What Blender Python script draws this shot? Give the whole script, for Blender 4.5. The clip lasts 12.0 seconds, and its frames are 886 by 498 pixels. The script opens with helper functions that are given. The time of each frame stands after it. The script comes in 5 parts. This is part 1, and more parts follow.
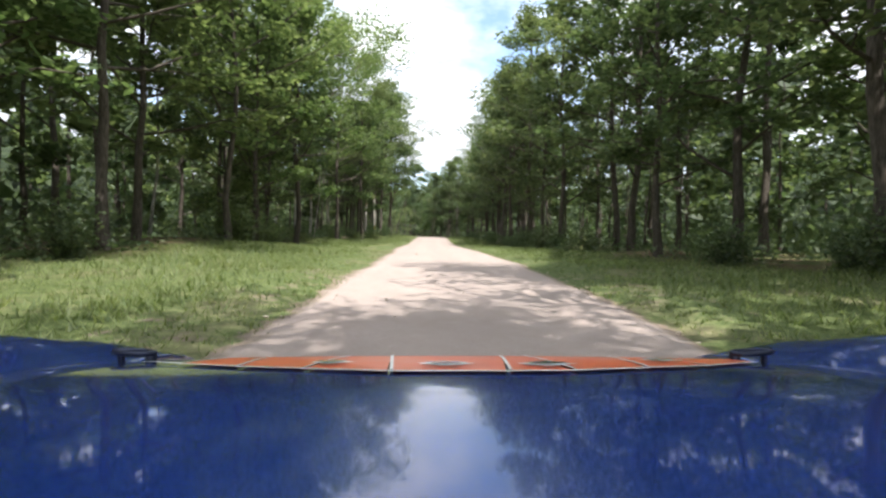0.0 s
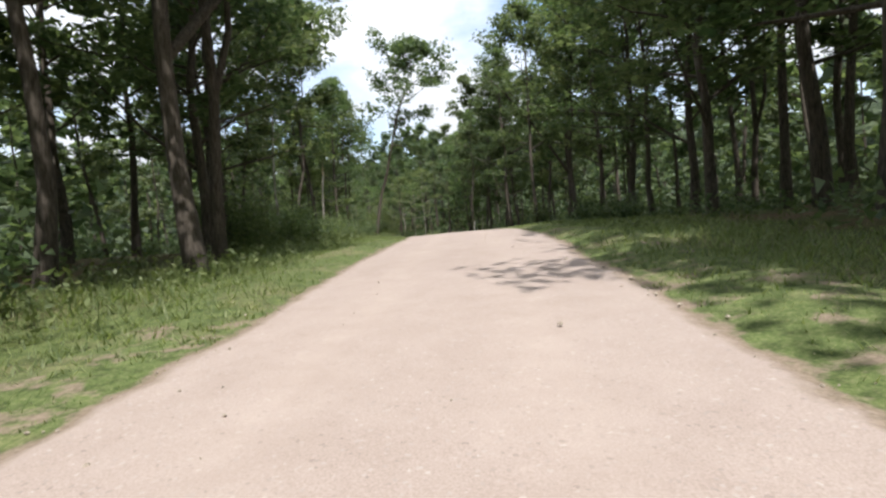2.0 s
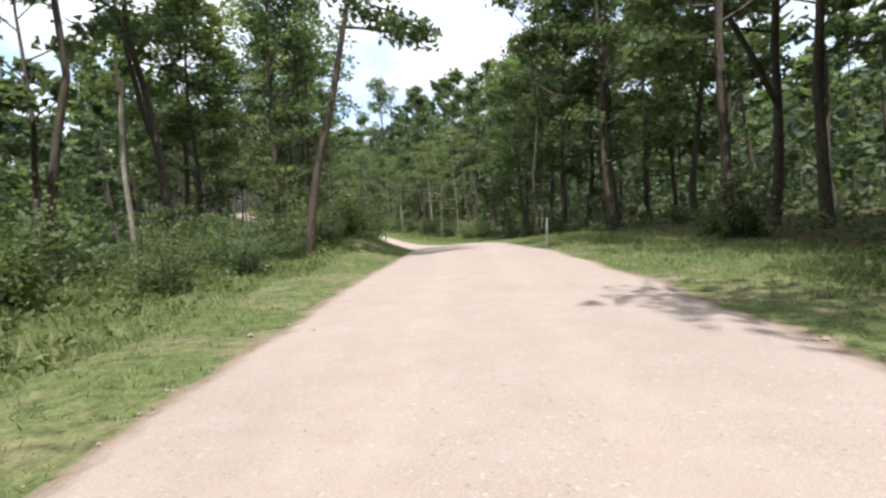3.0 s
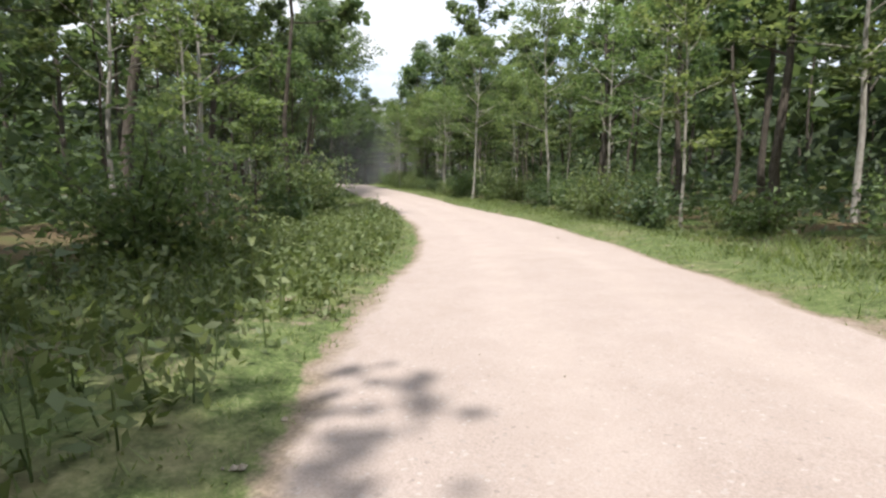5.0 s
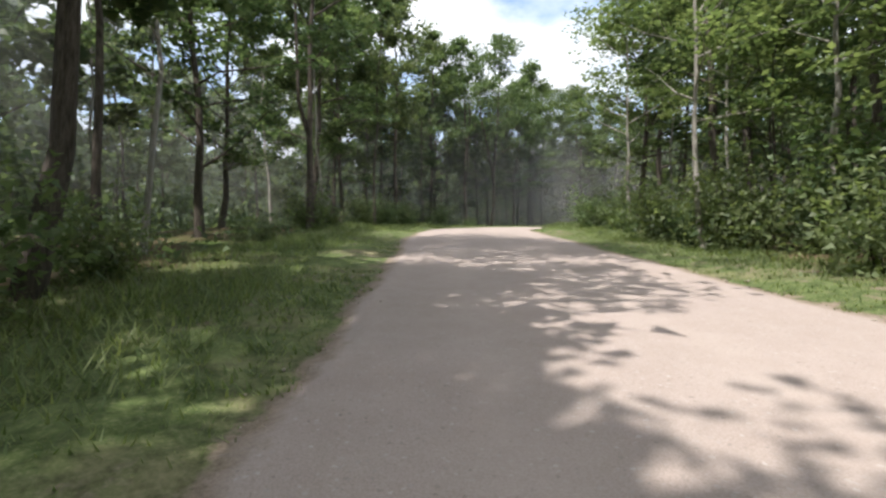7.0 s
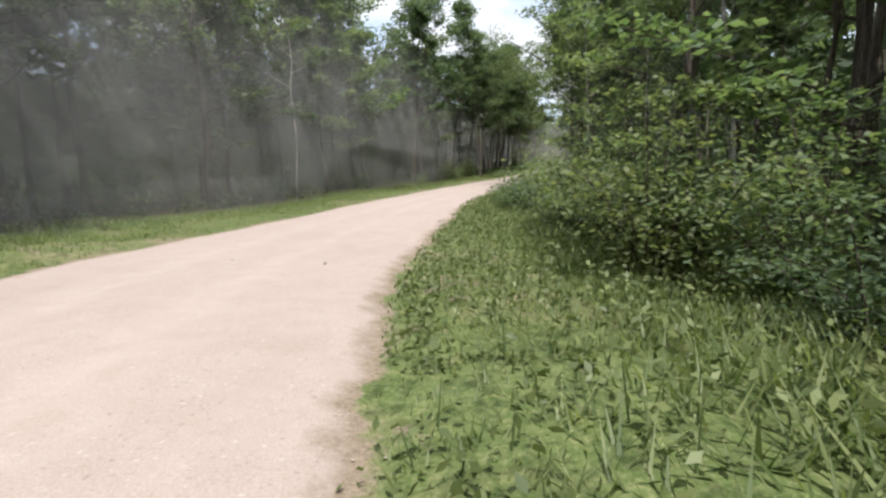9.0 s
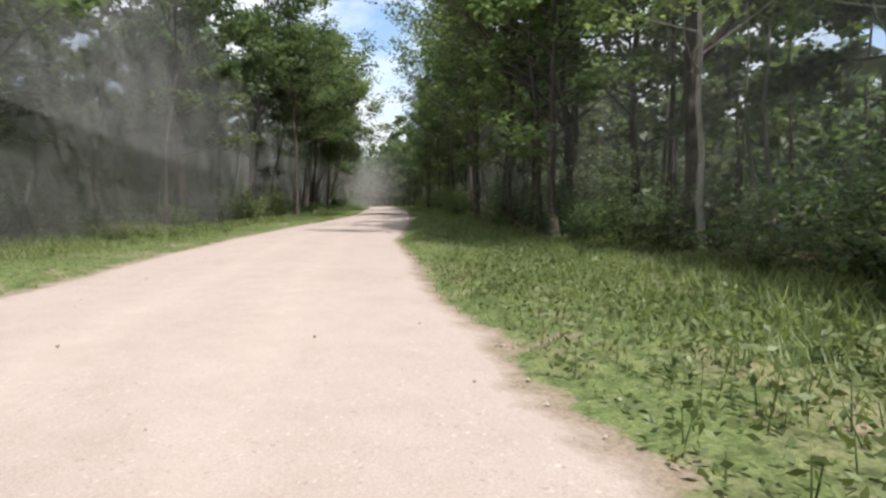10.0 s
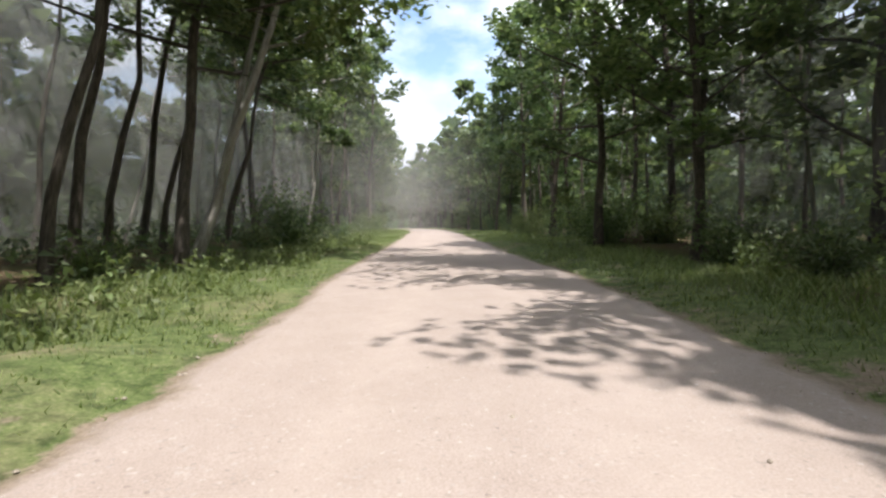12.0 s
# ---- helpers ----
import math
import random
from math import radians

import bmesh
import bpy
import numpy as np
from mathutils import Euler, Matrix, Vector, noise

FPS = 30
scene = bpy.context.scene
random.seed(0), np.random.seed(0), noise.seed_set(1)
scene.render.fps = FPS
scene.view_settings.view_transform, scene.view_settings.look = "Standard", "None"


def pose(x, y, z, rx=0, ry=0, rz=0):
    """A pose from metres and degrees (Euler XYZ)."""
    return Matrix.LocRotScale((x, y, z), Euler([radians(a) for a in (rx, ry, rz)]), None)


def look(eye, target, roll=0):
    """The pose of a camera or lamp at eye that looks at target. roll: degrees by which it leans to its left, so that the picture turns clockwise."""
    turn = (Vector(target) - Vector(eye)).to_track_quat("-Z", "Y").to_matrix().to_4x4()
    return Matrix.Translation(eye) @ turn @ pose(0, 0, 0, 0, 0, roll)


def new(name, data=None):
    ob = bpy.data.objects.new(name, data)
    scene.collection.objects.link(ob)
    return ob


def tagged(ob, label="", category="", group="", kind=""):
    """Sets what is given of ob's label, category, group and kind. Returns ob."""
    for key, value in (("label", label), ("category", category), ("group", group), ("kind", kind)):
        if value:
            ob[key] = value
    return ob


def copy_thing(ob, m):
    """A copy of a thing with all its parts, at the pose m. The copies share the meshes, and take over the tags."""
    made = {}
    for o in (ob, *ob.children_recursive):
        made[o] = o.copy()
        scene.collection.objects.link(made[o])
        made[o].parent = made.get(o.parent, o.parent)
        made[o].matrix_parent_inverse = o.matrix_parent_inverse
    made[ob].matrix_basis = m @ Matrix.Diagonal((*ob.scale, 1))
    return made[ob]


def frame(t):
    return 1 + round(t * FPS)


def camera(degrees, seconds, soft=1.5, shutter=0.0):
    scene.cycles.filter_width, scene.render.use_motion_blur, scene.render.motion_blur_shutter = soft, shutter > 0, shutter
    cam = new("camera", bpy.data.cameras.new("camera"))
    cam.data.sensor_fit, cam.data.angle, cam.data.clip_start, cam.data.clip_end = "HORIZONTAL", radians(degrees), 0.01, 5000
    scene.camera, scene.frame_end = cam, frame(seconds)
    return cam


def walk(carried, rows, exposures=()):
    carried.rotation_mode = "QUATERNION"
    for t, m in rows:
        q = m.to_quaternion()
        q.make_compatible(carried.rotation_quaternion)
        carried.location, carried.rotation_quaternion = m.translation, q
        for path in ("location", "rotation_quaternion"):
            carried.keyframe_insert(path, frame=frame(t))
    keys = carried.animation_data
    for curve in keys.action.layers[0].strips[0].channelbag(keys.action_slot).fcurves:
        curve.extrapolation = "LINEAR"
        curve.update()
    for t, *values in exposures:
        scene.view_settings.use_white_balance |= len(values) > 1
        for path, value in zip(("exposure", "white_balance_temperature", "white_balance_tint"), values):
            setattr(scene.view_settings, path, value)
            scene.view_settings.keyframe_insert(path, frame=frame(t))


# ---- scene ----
cam = camera(84.5, 12.0, soft=2.5)
PATH = [
    (0, (0.00, 0.00, 1.20), (0.000, 2.000, 1.185), 1.4),
    (0.5, (-0.42, 17.31, 1.84), (-0.451, 19.314, 1.805), 0.6),
    (1, (-0.94, 33.88, 2.21), (-0.960, 35.876, 2.121), 0.1),
    (1.5, (-1.20, 49.33, 2.45), (-1.229, 51.329, 2.333), -1.2),
    (2, (-1.12, 63.69, 3.04), (-1.306, 65.678, 2.932), -4.9),
    (2.5, (-1.58, 76.58, 3.72), (-1.902, 78.551, 3.599), -2.9),
    (3, (-2.58, 88.08, 3.76), (-2.955, 90.032, 3.576), -4.4),
    (3.2, (-3.19, 92.33, 3.58), (-3.599, 94.280, 3.374), -4.1),
    (3.6, (-4.62, 101.40, 3.33), (-5.130, 103.319, 3.116), -3.7),
    (4, (-7.12, 110.51, 2.91), (-7.792, 112.387, 2.700), -2.6),
    (4.4, (-10.75, 119.58, 2.21), (-11.596, 121.384, 2.010), -1.3),
    (4.8, (-15.56, 128.50, 1.18), (-16.559, 130.228, 0.992), -0.3),
    (5, (-17.96, 133.07, 1.28), (-19.007, 134.765, 1.103), 0.0),
    (5.5, (-25.07, 143.92, 1.56), (-26.266, 145.515, 1.424), 3.3),
    (6, (-33.03, 153.84, 2.04), (-34.382, 155.309, 1.943), 2.4),
    (6.5, (-41.27, 162.64, 2.83), (-42.759, 163.984, 2.807), -0.5),
    (6.7, (-44.78, 165.84, 3.19), (-46.318, 167.122, 3.182), -0.6),
    (7.1, (-51.97, 172.24, 3.93), (-53.518, 173.503, 3.904), -0.7),
    (7.5, (-59.42, 178.33, 4.73), (-60.844, 179.733, 4.642), -0.3),
    (7.9, (-66.11, 185.05, 5.43), (-67.301, 186.647, 5.282), 0.1),
    (8.3, (-71.01, 193.32, 5.89), (-71.917, 195.091, 5.709), 0.0),
    (8.5, (-73.23, 197.84, 6.07), (-73.980, 199.686, 5.871), -1.0),
    (9, (-77.45, 209.67, 6.41), (-77.796, 211.627, 6.160), -2.9),
    (9.5, (-80.47, 221.64, 6.60), (-80.343, 223.626, 6.403), -2.0),
    (10, (-81.90, 234.19, 6.88), (-81.410, 236.120, 6.767), -1.3),
    (10.5, (-81.59, 247.02, 7.22), (-81.042, 248.943, 7.180), -3.6),
    (11, (-79.75, 259.54, 7.77), (-79.345, 261.498, 7.775), -0.0),
    (11.5, (-78.06, 271.58, 8.44), (-77.718, 273.555, 8.421), 0.8),
    (12, (-75.89, 283.61, 9.09), (-75.584, 285.590, 9.059), -0.4),
]
walk(cam, [(t, look(eye, target, roll)) for t, eye, target, roll in PATH],
     exposures=[(0.0, 1.15), (0.6, 0.98), (1.4, 0.72), (2.4, 0.74), (3.0, 0.86), (5.0, 0.80), (6.6, 0.82), (8.4, 0.70), (10.6, 0.74), (11.4, 1.10), (12.0, 0.95)])

# ---- world, sun ----
SUN_TURN, SUN_HIGH = 159.0, 63.0      # degrees clockwise from +y, degrees over the horizon
SUN_WAY = Vector((math.sin(radians(SUN_TURN)) * math.cos(radians(SUN_HIGH)),
                  math.cos(radians(SUN_TURN)) * math.cos(radians(SUN_HIGH)), math.sin(radians(SUN_HIGH))))


def make_world():
    w = bpy.data.worlds.new("sky")
    scene.world = w
    w.use_nodes = True
    nt = w.node_tree
    nt.nodes.clear()
    sky = nt.nodes.new("ShaderNodeTexSky")
    sky.sky_type, sky.sun_disc = "NISHITA", False
    sky.sun_elevation, sky.sun_rotation = radians(SUN_HIGH), radians(SUN_TURN)
    sky.dust_density = 1.6
    coord = nt.nodes.new("ShaderNodeTexCoord")
    stretch = nt.nodes.new("ShaderNodeMapping")
    stretch.inputs["Scale"].default_value = (1.0, 1.0, 2.2)
    cloud = nt.nodes.new("ShaderNodeTexNoise")
    cloud.inputs["Scale"].default_value, cloud.inputs["Detail"].default_value = 3.2, 7.0
    cloud.inputs["Roughness"].default_value = 0.55
    ramp = nt.nodes.new("ShaderNodeValToRGB")
    ramp.color_ramp.elements[0].position, ramp.color_ramp.elements[1].position = 0.36, 0.56
    mix = nt.nodes.new("ShaderNodeMix")
    mix.data_type = "RGBA"
    split = nt.nodes.new("ShaderNodeSeparateXYZ")
    rise = nt.nodes.new("ShaderNodeMapRange")
    rise.inputs["To Min"].default_value, rise.inputs["To Max"].default_value = 0.33, 1.0      # overcast cloud is three times brighter overhead
    lit = nt.nodes.new("ShaderNodeMix")
    lit.data_type = "RGBA"
    lit.inputs["A"].default_value, lit.inputs["B"].default_value = (0, 0, 0, 1), (7.3, 7.6, 8.2, 1)
    bg = nt.nodes.new("ShaderNodeBackground")
    bg.inputs["Strength"].default_value = 0.18
    out = nt.nodes.new("ShaderNodeOutputWorld")
    nt.links.new(coord.outputs["Generated"], split.inputs["Vector"])
    nt.links.new(split.outputs["Z"], rise.inputs["Value"])
    nt.links.new(rise.outputs["Result"], lit.inputs["Factor"])
    nt.links.new(lit.outputs["Result"], mix.inputs["B"])
    nt.links.new(coord.outputs["Generated"], stretch.inputs["Vector"])
    nt.links.new(stretch.outputs["Vector"], cloud.inputs["Vector"])
    nt.links.new(cloud.outputs["Fac"], ramp.inputs["Fac"])
    nt.links.new(ramp.outputs["Color"], mix.inputs["Factor"])
    nt.links.new(sky.outputs["Color"], mix.inputs["A"])
    nt.links.new(mix.outputs["Result"], bg.inputs["Color"])
    nt.links.new(bg.outputs["Background"], out.inputs["Surface"])


make_world()
sun = new("sun", bpy.data.lights.new("sun", "SUN"))
sun.data.energy, sun.data.angle, sun.data.color = 3.7, radians(0.6), (1.0, 0.975, 0.945)
sun.matrix_world = look(SUN_WAY * 200, (0, 0, 0))


# ---- materials ----
def material(name):
    m = bpy.data.materials.new(name)
    m.use_nodes = True
    nt = m.node_tree
    return m, nt, nt.nodes["Principled BSDF"]


def tex_noise(nt, scale, detail=4.0, rough=0.6, vector=None):
    n = nt.nodes.new("ShaderNodeTexNoise")
    n.inputs["Scale"].default_value, n.inputs["Detail"].default_value, n.inputs["Roughness"].default_value = scale, detail, rough
    if vector:
        nt.links.new(vector, n.inputs["Vector"])
    return n.outputs["Fac"]


def ramp(nt, fac, stops):
    n = nt.nodes.new("ShaderNodeValToRGB")
    e = n.color_ramp.elements
    while len(e) < len(stops):
        e.new(0.5)
    for k, (p, c) in enumerate(stops):
        e[k].position, e[k].color = p, (*c, 1)
    nt.links.new(fac, n.inputs["Fac"])
    return n.outputs["Color"]


def blend(nt, fac, a, b, mode="MIX"):
    n = nt.nodes.new("ShaderNodeMix")
    n.data_type, n.blend_type = "RGBA", mode
    for key, v in (("Factor", fac), ("A", a), ("B", b)):
        if isinstance(v, (int, float)):
            n.inputs[key].default_value = v
        elif isinstance(v, tuple):
            n.inputs[key].default_value = (*v, 1)
        else:
            nt.links.new(v, n.inputs[key])
    return n.outputs["Result"]


def bump(nt, bsdf, height, strength, distance):
    n = nt.nodes.new("ShaderNodeBump")
    n.inputs["Strength"].default_value, n.inputs["Distance"].default_value = strength, distance
    nt.links.new(height, n.inputs["Height"])
    nt.links.new(n.outputs["Normal"], bsdf.inputs["Normal"])


def place_of(nt, output="Object"):
    return nt.nodes.new("ShaderNodeTexCoord").outputs[output]


def turf_colour(nt, big, fine):
    turf = ramp(nt, fine, [(0.3, (0.05, 0.078, 0.024)), (0.5, (0.103, 0.133, 0.048)), (0.72, (0.215, 0.212, 0.118))])
    tufts = ramp(nt, tex_noise(nt, 5.5, 5, 0.7, place_of(nt)), [(0.34, (0.42, 0.46, 0.4)), (0.5, (0.9, 0.92, 0.85)), (0.68, (1.3, 1.25, 1.2))])
    turf = blend(nt, 1.0, turf, tufts, "MULTIPLY")
    return blend(nt, ramp(nt, big, [(0.5, (0, 0, 0)), (0.72, (0.7, 0.7, 0.7))]), turf, blend(nt, 1.0, (0.26, 0.205, 0.14), tufts, "MULTIPLY"))


def gravel_material():
    m, nt, b = material("gravel")
    at = place_of(nt)
    big, mid = tex_noise(nt, 0.35, 5, 0.6, at), tex_noise(nt, 2.3, 6, 0.65, at)
    fine, grit = tex_noise(nt, 30.0, 6, 0.75, at), tex_noise(nt, 75.0, 3, 0.7, at)
    stones = nt.nodes.new("ShaderNodeTexVoronoi")
    stones.inputs["Scale"].default_value = 46.0
    nt.links.new(at, stones.inputs["Vector"])
    base = ramp(nt, big, [(0.3, (0.32, 0.255, 0.215)), (0.55, (0.375, 0.305, 0.262)), (0.75, (0.34, 0.273, 0.24))])
    base = blend(nt, 0.35, base, ramp(nt, mid, [(0.3, (0.27, 0.20, 0.17)), (0.7, (0.43, 0.35, 0.315))]))
    base = blend(nt, 0.35, base, ramp(nt, grit, [(0.3, (0.16, 0.13, 0.11)), (0.7, (0.50, 0.42, 0.38))]))
    pick = nt.nodes.new("ShaderNodeSeparateColor")
    nt.links.new(stones.outputs["Color"], pick.inputs["Color"])
    base = blend(nt, ramp(nt, pick.outputs["Red"], [(0.93, (0, 0, 0)), (0.96, (0.45, 0.45, 0.45))]), base, ramp(nt, pick.outputs["Green"], [(0.0, (0.16, 0.13, 0.12)), (1.0, (0.52, 0.47, 0.43))]))
    worn = nt.nodes.new("ShaderNodeAttribute")
    worn.attribute_name = "worn"
    base = blend(nt, worn.outputs["Fac"], base, ramp(nt, mid, [(0.3, (0.375, 0.304, 0.262)), (0.7, (0.445, 0.372, 0.325))]))
    rim = nt.nodes.new("ShaderNodeAttribute")
    rim.attribute_name = "rim"
    fray = nt.nodes.new("ShaderNodeMath")
    fray.operation = "MULTIPLY_ADD"
    fray.inputs[1].default_value = 0.9
    nt.links.new(mid, fray.inputs[0])
    nt.links.new(rim.outputs["Fac"], fray.inputs[2])
    soil = ramp(nt, fine, [(0.3, (0.10, 0.075, 0.05)), (0.7, (0.30, 0.235, 0.17))])
    base = blend(nt, ramp(nt, fray.outputs["Value"], [(0.62, (0, 0, 0)), (0.86, (0.9, 0.9, 0.9))]), base, soil)
    base = blend(nt, ramp(nt, fray.outputs["Value"], [(0.90, (0, 0, 0)), (1.0, (1, 1, 1))]), base, turf_colour(nt, tex_noise(nt, 0.5, 6, 0.65, at), fine))
    nt.links.new(base, b.inputs["Base Color"])
    b.inputs["Roughness"].default_value = 0.95
    b.inputs["Specular IOR Level"].default_value = 0.15
    bump(nt, b, blend(nt, 0.5, grit, fine), 0.35, 0.02)
    return m


def ground_material():
    m, nt, b = material("verge_and_forest_floor")
    at = place_of(nt)
    big, fine = tex_noise(nt, 0.5, 6, 0.65, at), tex_noise(nt, 30.0, 6, 0.75, at)
    litter = ramp(nt, fine, [(0.3, (0.035, 0.026, 0.015)), (0.5, (0.11, 0.08, 0.045)), (0.72, (0.20, 0.15, 0.09))])
    litter = blend(nt, ramp(nt, big, [(0.45, (0, 0, 0)), (0.62, (1, 1, 1))]), litter, (0.06, 0.09, 0.025))
    turf = turf_colour(nt, big, fine)
    mask = nt.nodes.new("ShaderNodeAttribute")
    mask.attribute_name = "verge"
    nt.links.new(blend(nt, mask.outputs["Fac"], litter, turf), b.inputs["Base Color"])
    b.inputs["Roughness"].default_value = 0.95
    b.inputs["Specular IOR Level"].default_value = 0.1
    bump(nt, b, fine, 0.7, 0.03)
    return m


def leaf_material(name, dark, light, through_share=0.5):
    m, nt, b = material(name)
    geo = nt.nodes.new("ShaderNodeNewGeometry")
    info = nt.nodes.new("ShaderNodeObjectInfo")
    col = ramp(nt, geo.outputs["Random Per Island"], [(0.0, dark), (0.6, tuple((p + q) / 2 for p, q in zip(dark, light))), (1.0, light)])
    hue = nt.nodes.new("ShaderNodeHueSaturation")
    span = nt.nodes.new("ShaderNodeMapRange")
    span.inputs["To Min"].default_value, span.inputs["To Max"].default_value = 0.475, 0.52
    nt.links.new(info.outputs["Random"], span.inputs["Value"])
    nt.links.new(span.outputs["Result"], hue.inputs["Hue"])
    nt.links.new(col, hue.inputs["Color"])
    nt.links.new(hue.outputs["Color"], b.inputs["Base Color"])
    b.inputs["Roughness"].default_value = 0.5
    b.inputs["Specular IOR Level"].default_value = 0.35
    tr = nt.nodes.new("ShaderNodeBsdfTranslucent")
    warm = blend(nt, 1.0, hue.outputs["Color"], (1.32, 1.36, 0.82), "MULTIPLY")
    nt.links.new(warm, tr.inputs["Color"])
    mix = nt.nodes.new("ShaderNodeMixShader")
    mix.inputs["Fac"].default_value = through_share
    nt.links.new(b.outputs["BSDF"], mix.inputs[1])
    nt.links.new(tr.outputs["BSDF"], mix.inputs[2])
    nt.links.new(mix.outputs["Shader"], nt.nodes["Material Output"].inputs["Surface"])
    return m


def bark_material(name, dark, light):
    m, nt, b = material(name)
    mp = nt.nodes.new("ShaderNodeMapping")
    mp.inputs["Scale"].default_value = (1.0, 1.0, 0.16)
    nt.links.new(place_of(nt), mp.inputs["Vector"])
    ridges = tex_noise(nt, 22.0, 6, 0.7, mp.outputs["Vector"])
    patches = tex_noise(nt, 1.7, 4, 0.6, place_of(nt))
    col = ramp(nt, ridges, [(0.32, dark), (0.62, light)])
    col = blend(nt, ramp(nt, patches, [(0.55, (0, 0, 0)), (0.75, (0.5, 0.5, 0.5))]), col, tuple(1.3 * c for c in light))
    nt.links.new(col, b.inputs["Base Color"])
    b.inputs["Roughness"].default_value = 0.9
    b.inputs["Specular IOR Level"].default_value = 0.15
    bump(nt, b, ridges, 0.8, 0.03)
    return m


def paint_material(name, colour, rough=0.3, coat=0.0, metal=0.0, wear=0.1):
    m, nt, b = material(name)
    n = tex_noise(nt, 9.0, 6, 0.7, place_of(nt))
    nt.links.new(ramp(nt, n, [(0.25, tuple(c * (1 - wear) for c in colour)), (0.8, tuple(min(1, c * (1 + wear)) for c in colour))]), b.inputs["Base Color"])
    nt.links.new(ramp(nt, n, [(0.2, (rough * 0.8,) * 3), (0.8, (rough * 1.25,) * 3)]), b.inputs["Roughness"])
    b.inputs["Coat Weight"].default_value, b.inputs["Coat Roughness"].default_value = coat, 0.04
    b.inputs["Metallic"].default_value = metal
    return m


GRAVEL, GROUND = gravel_material(), ground_material()
LEAF = leaf_material("oak_leaf", (0.056, 0.088, 0.044), (0.16, 0.20, 0.105))
# lighter tone; on oaks it also puts sunlight into the leaf colour
LEAF_LIGHT = leaf_material("light_leaf", (0.078, 0.118, 0.05), (0.215, 0.265, 0.13), 0.5)
LEAF_WEED = leaf_material("weed_leaf", (0.075, 0.108, 0.036), (0.20, 0.24, 0.10), 0.35)
BLADE = leaf_material("grass_blade", (0.094, 0.134, 0.046), (0.255, 0.282, 0.13), 0.5)
BARK = bark_material("oak_bark", (0.035, 0.028, 0.022), (0.13, 0.11, 0.09))
BARK_PALE = bark_material("pale_bark", (0.17, 0.15, 0.13), (0.42, 0.39, 0.34))
WOOD = bark_material("broken_wood", (0.22, 0.17, 0.10), (0.48, 0.40, 0.27))
CANOPY, _nt, _b = material("canopy")
_n = tex_noise(_nt, 0.9, 8, 0.75, place_of(_nt))
_nt.links.new(ramp(_nt, _n, [(0.35, (0.02, 0.035, 0.014)), (0.55, (0.06, 0.09, 0.035)), (0.7, (0.11, 0.15, 0.06))]), _b.inputs["Base Color"])
_b.inputs["Roughness"].default_value = 0.9
bump(_nt, _b, _n, 1.0, 1.2)
STONE = bark_material("stone", (0.22, 0.18, 0.14), (0.45, 0.39, 0.32))


# ---- mesh helpers ----
def mesh_np(name, verts, quads=None, tris=None, mats=(), smooth=True):
    me = bpy.data.meshes.new(name)
    verts = np.asarray(verts, np.float32)
    loops, starts, totals, at = [], [], [], 0
    for faces in (quads, tris):
        if faces is not None and len(faces):
            faces = np.asarray(faces, np.int32)
            k = faces.shape[1]
            loops.append(faces.ravel())
            starts.append(at + np.arange(len(faces)) * k)
            totals.append(np.full(len(faces), k))
            at += faces.size
    loops, starts, totals = (np.concatenate(a).astype(np.int32) for a in (loops, starts, totals))
    me.vertices.add(len(verts))
    me.vertices.foreach_set("co", verts.ravel())
    me.loops.add(len(loops))
    me.loops.foreach_set("vertex_index", loops)
    me.polygons.add(len(starts))
    me.polygons.foreach_set("loop_start", starts)
    me.polygons.foreach_set("loop_total", totals)
    me.polygons.foreach_set("use_smooth", np.full(len(starts), smooth))
    for m in mats:
        me.materials.append(m)
    me.update(calc_edges=True)
    return me


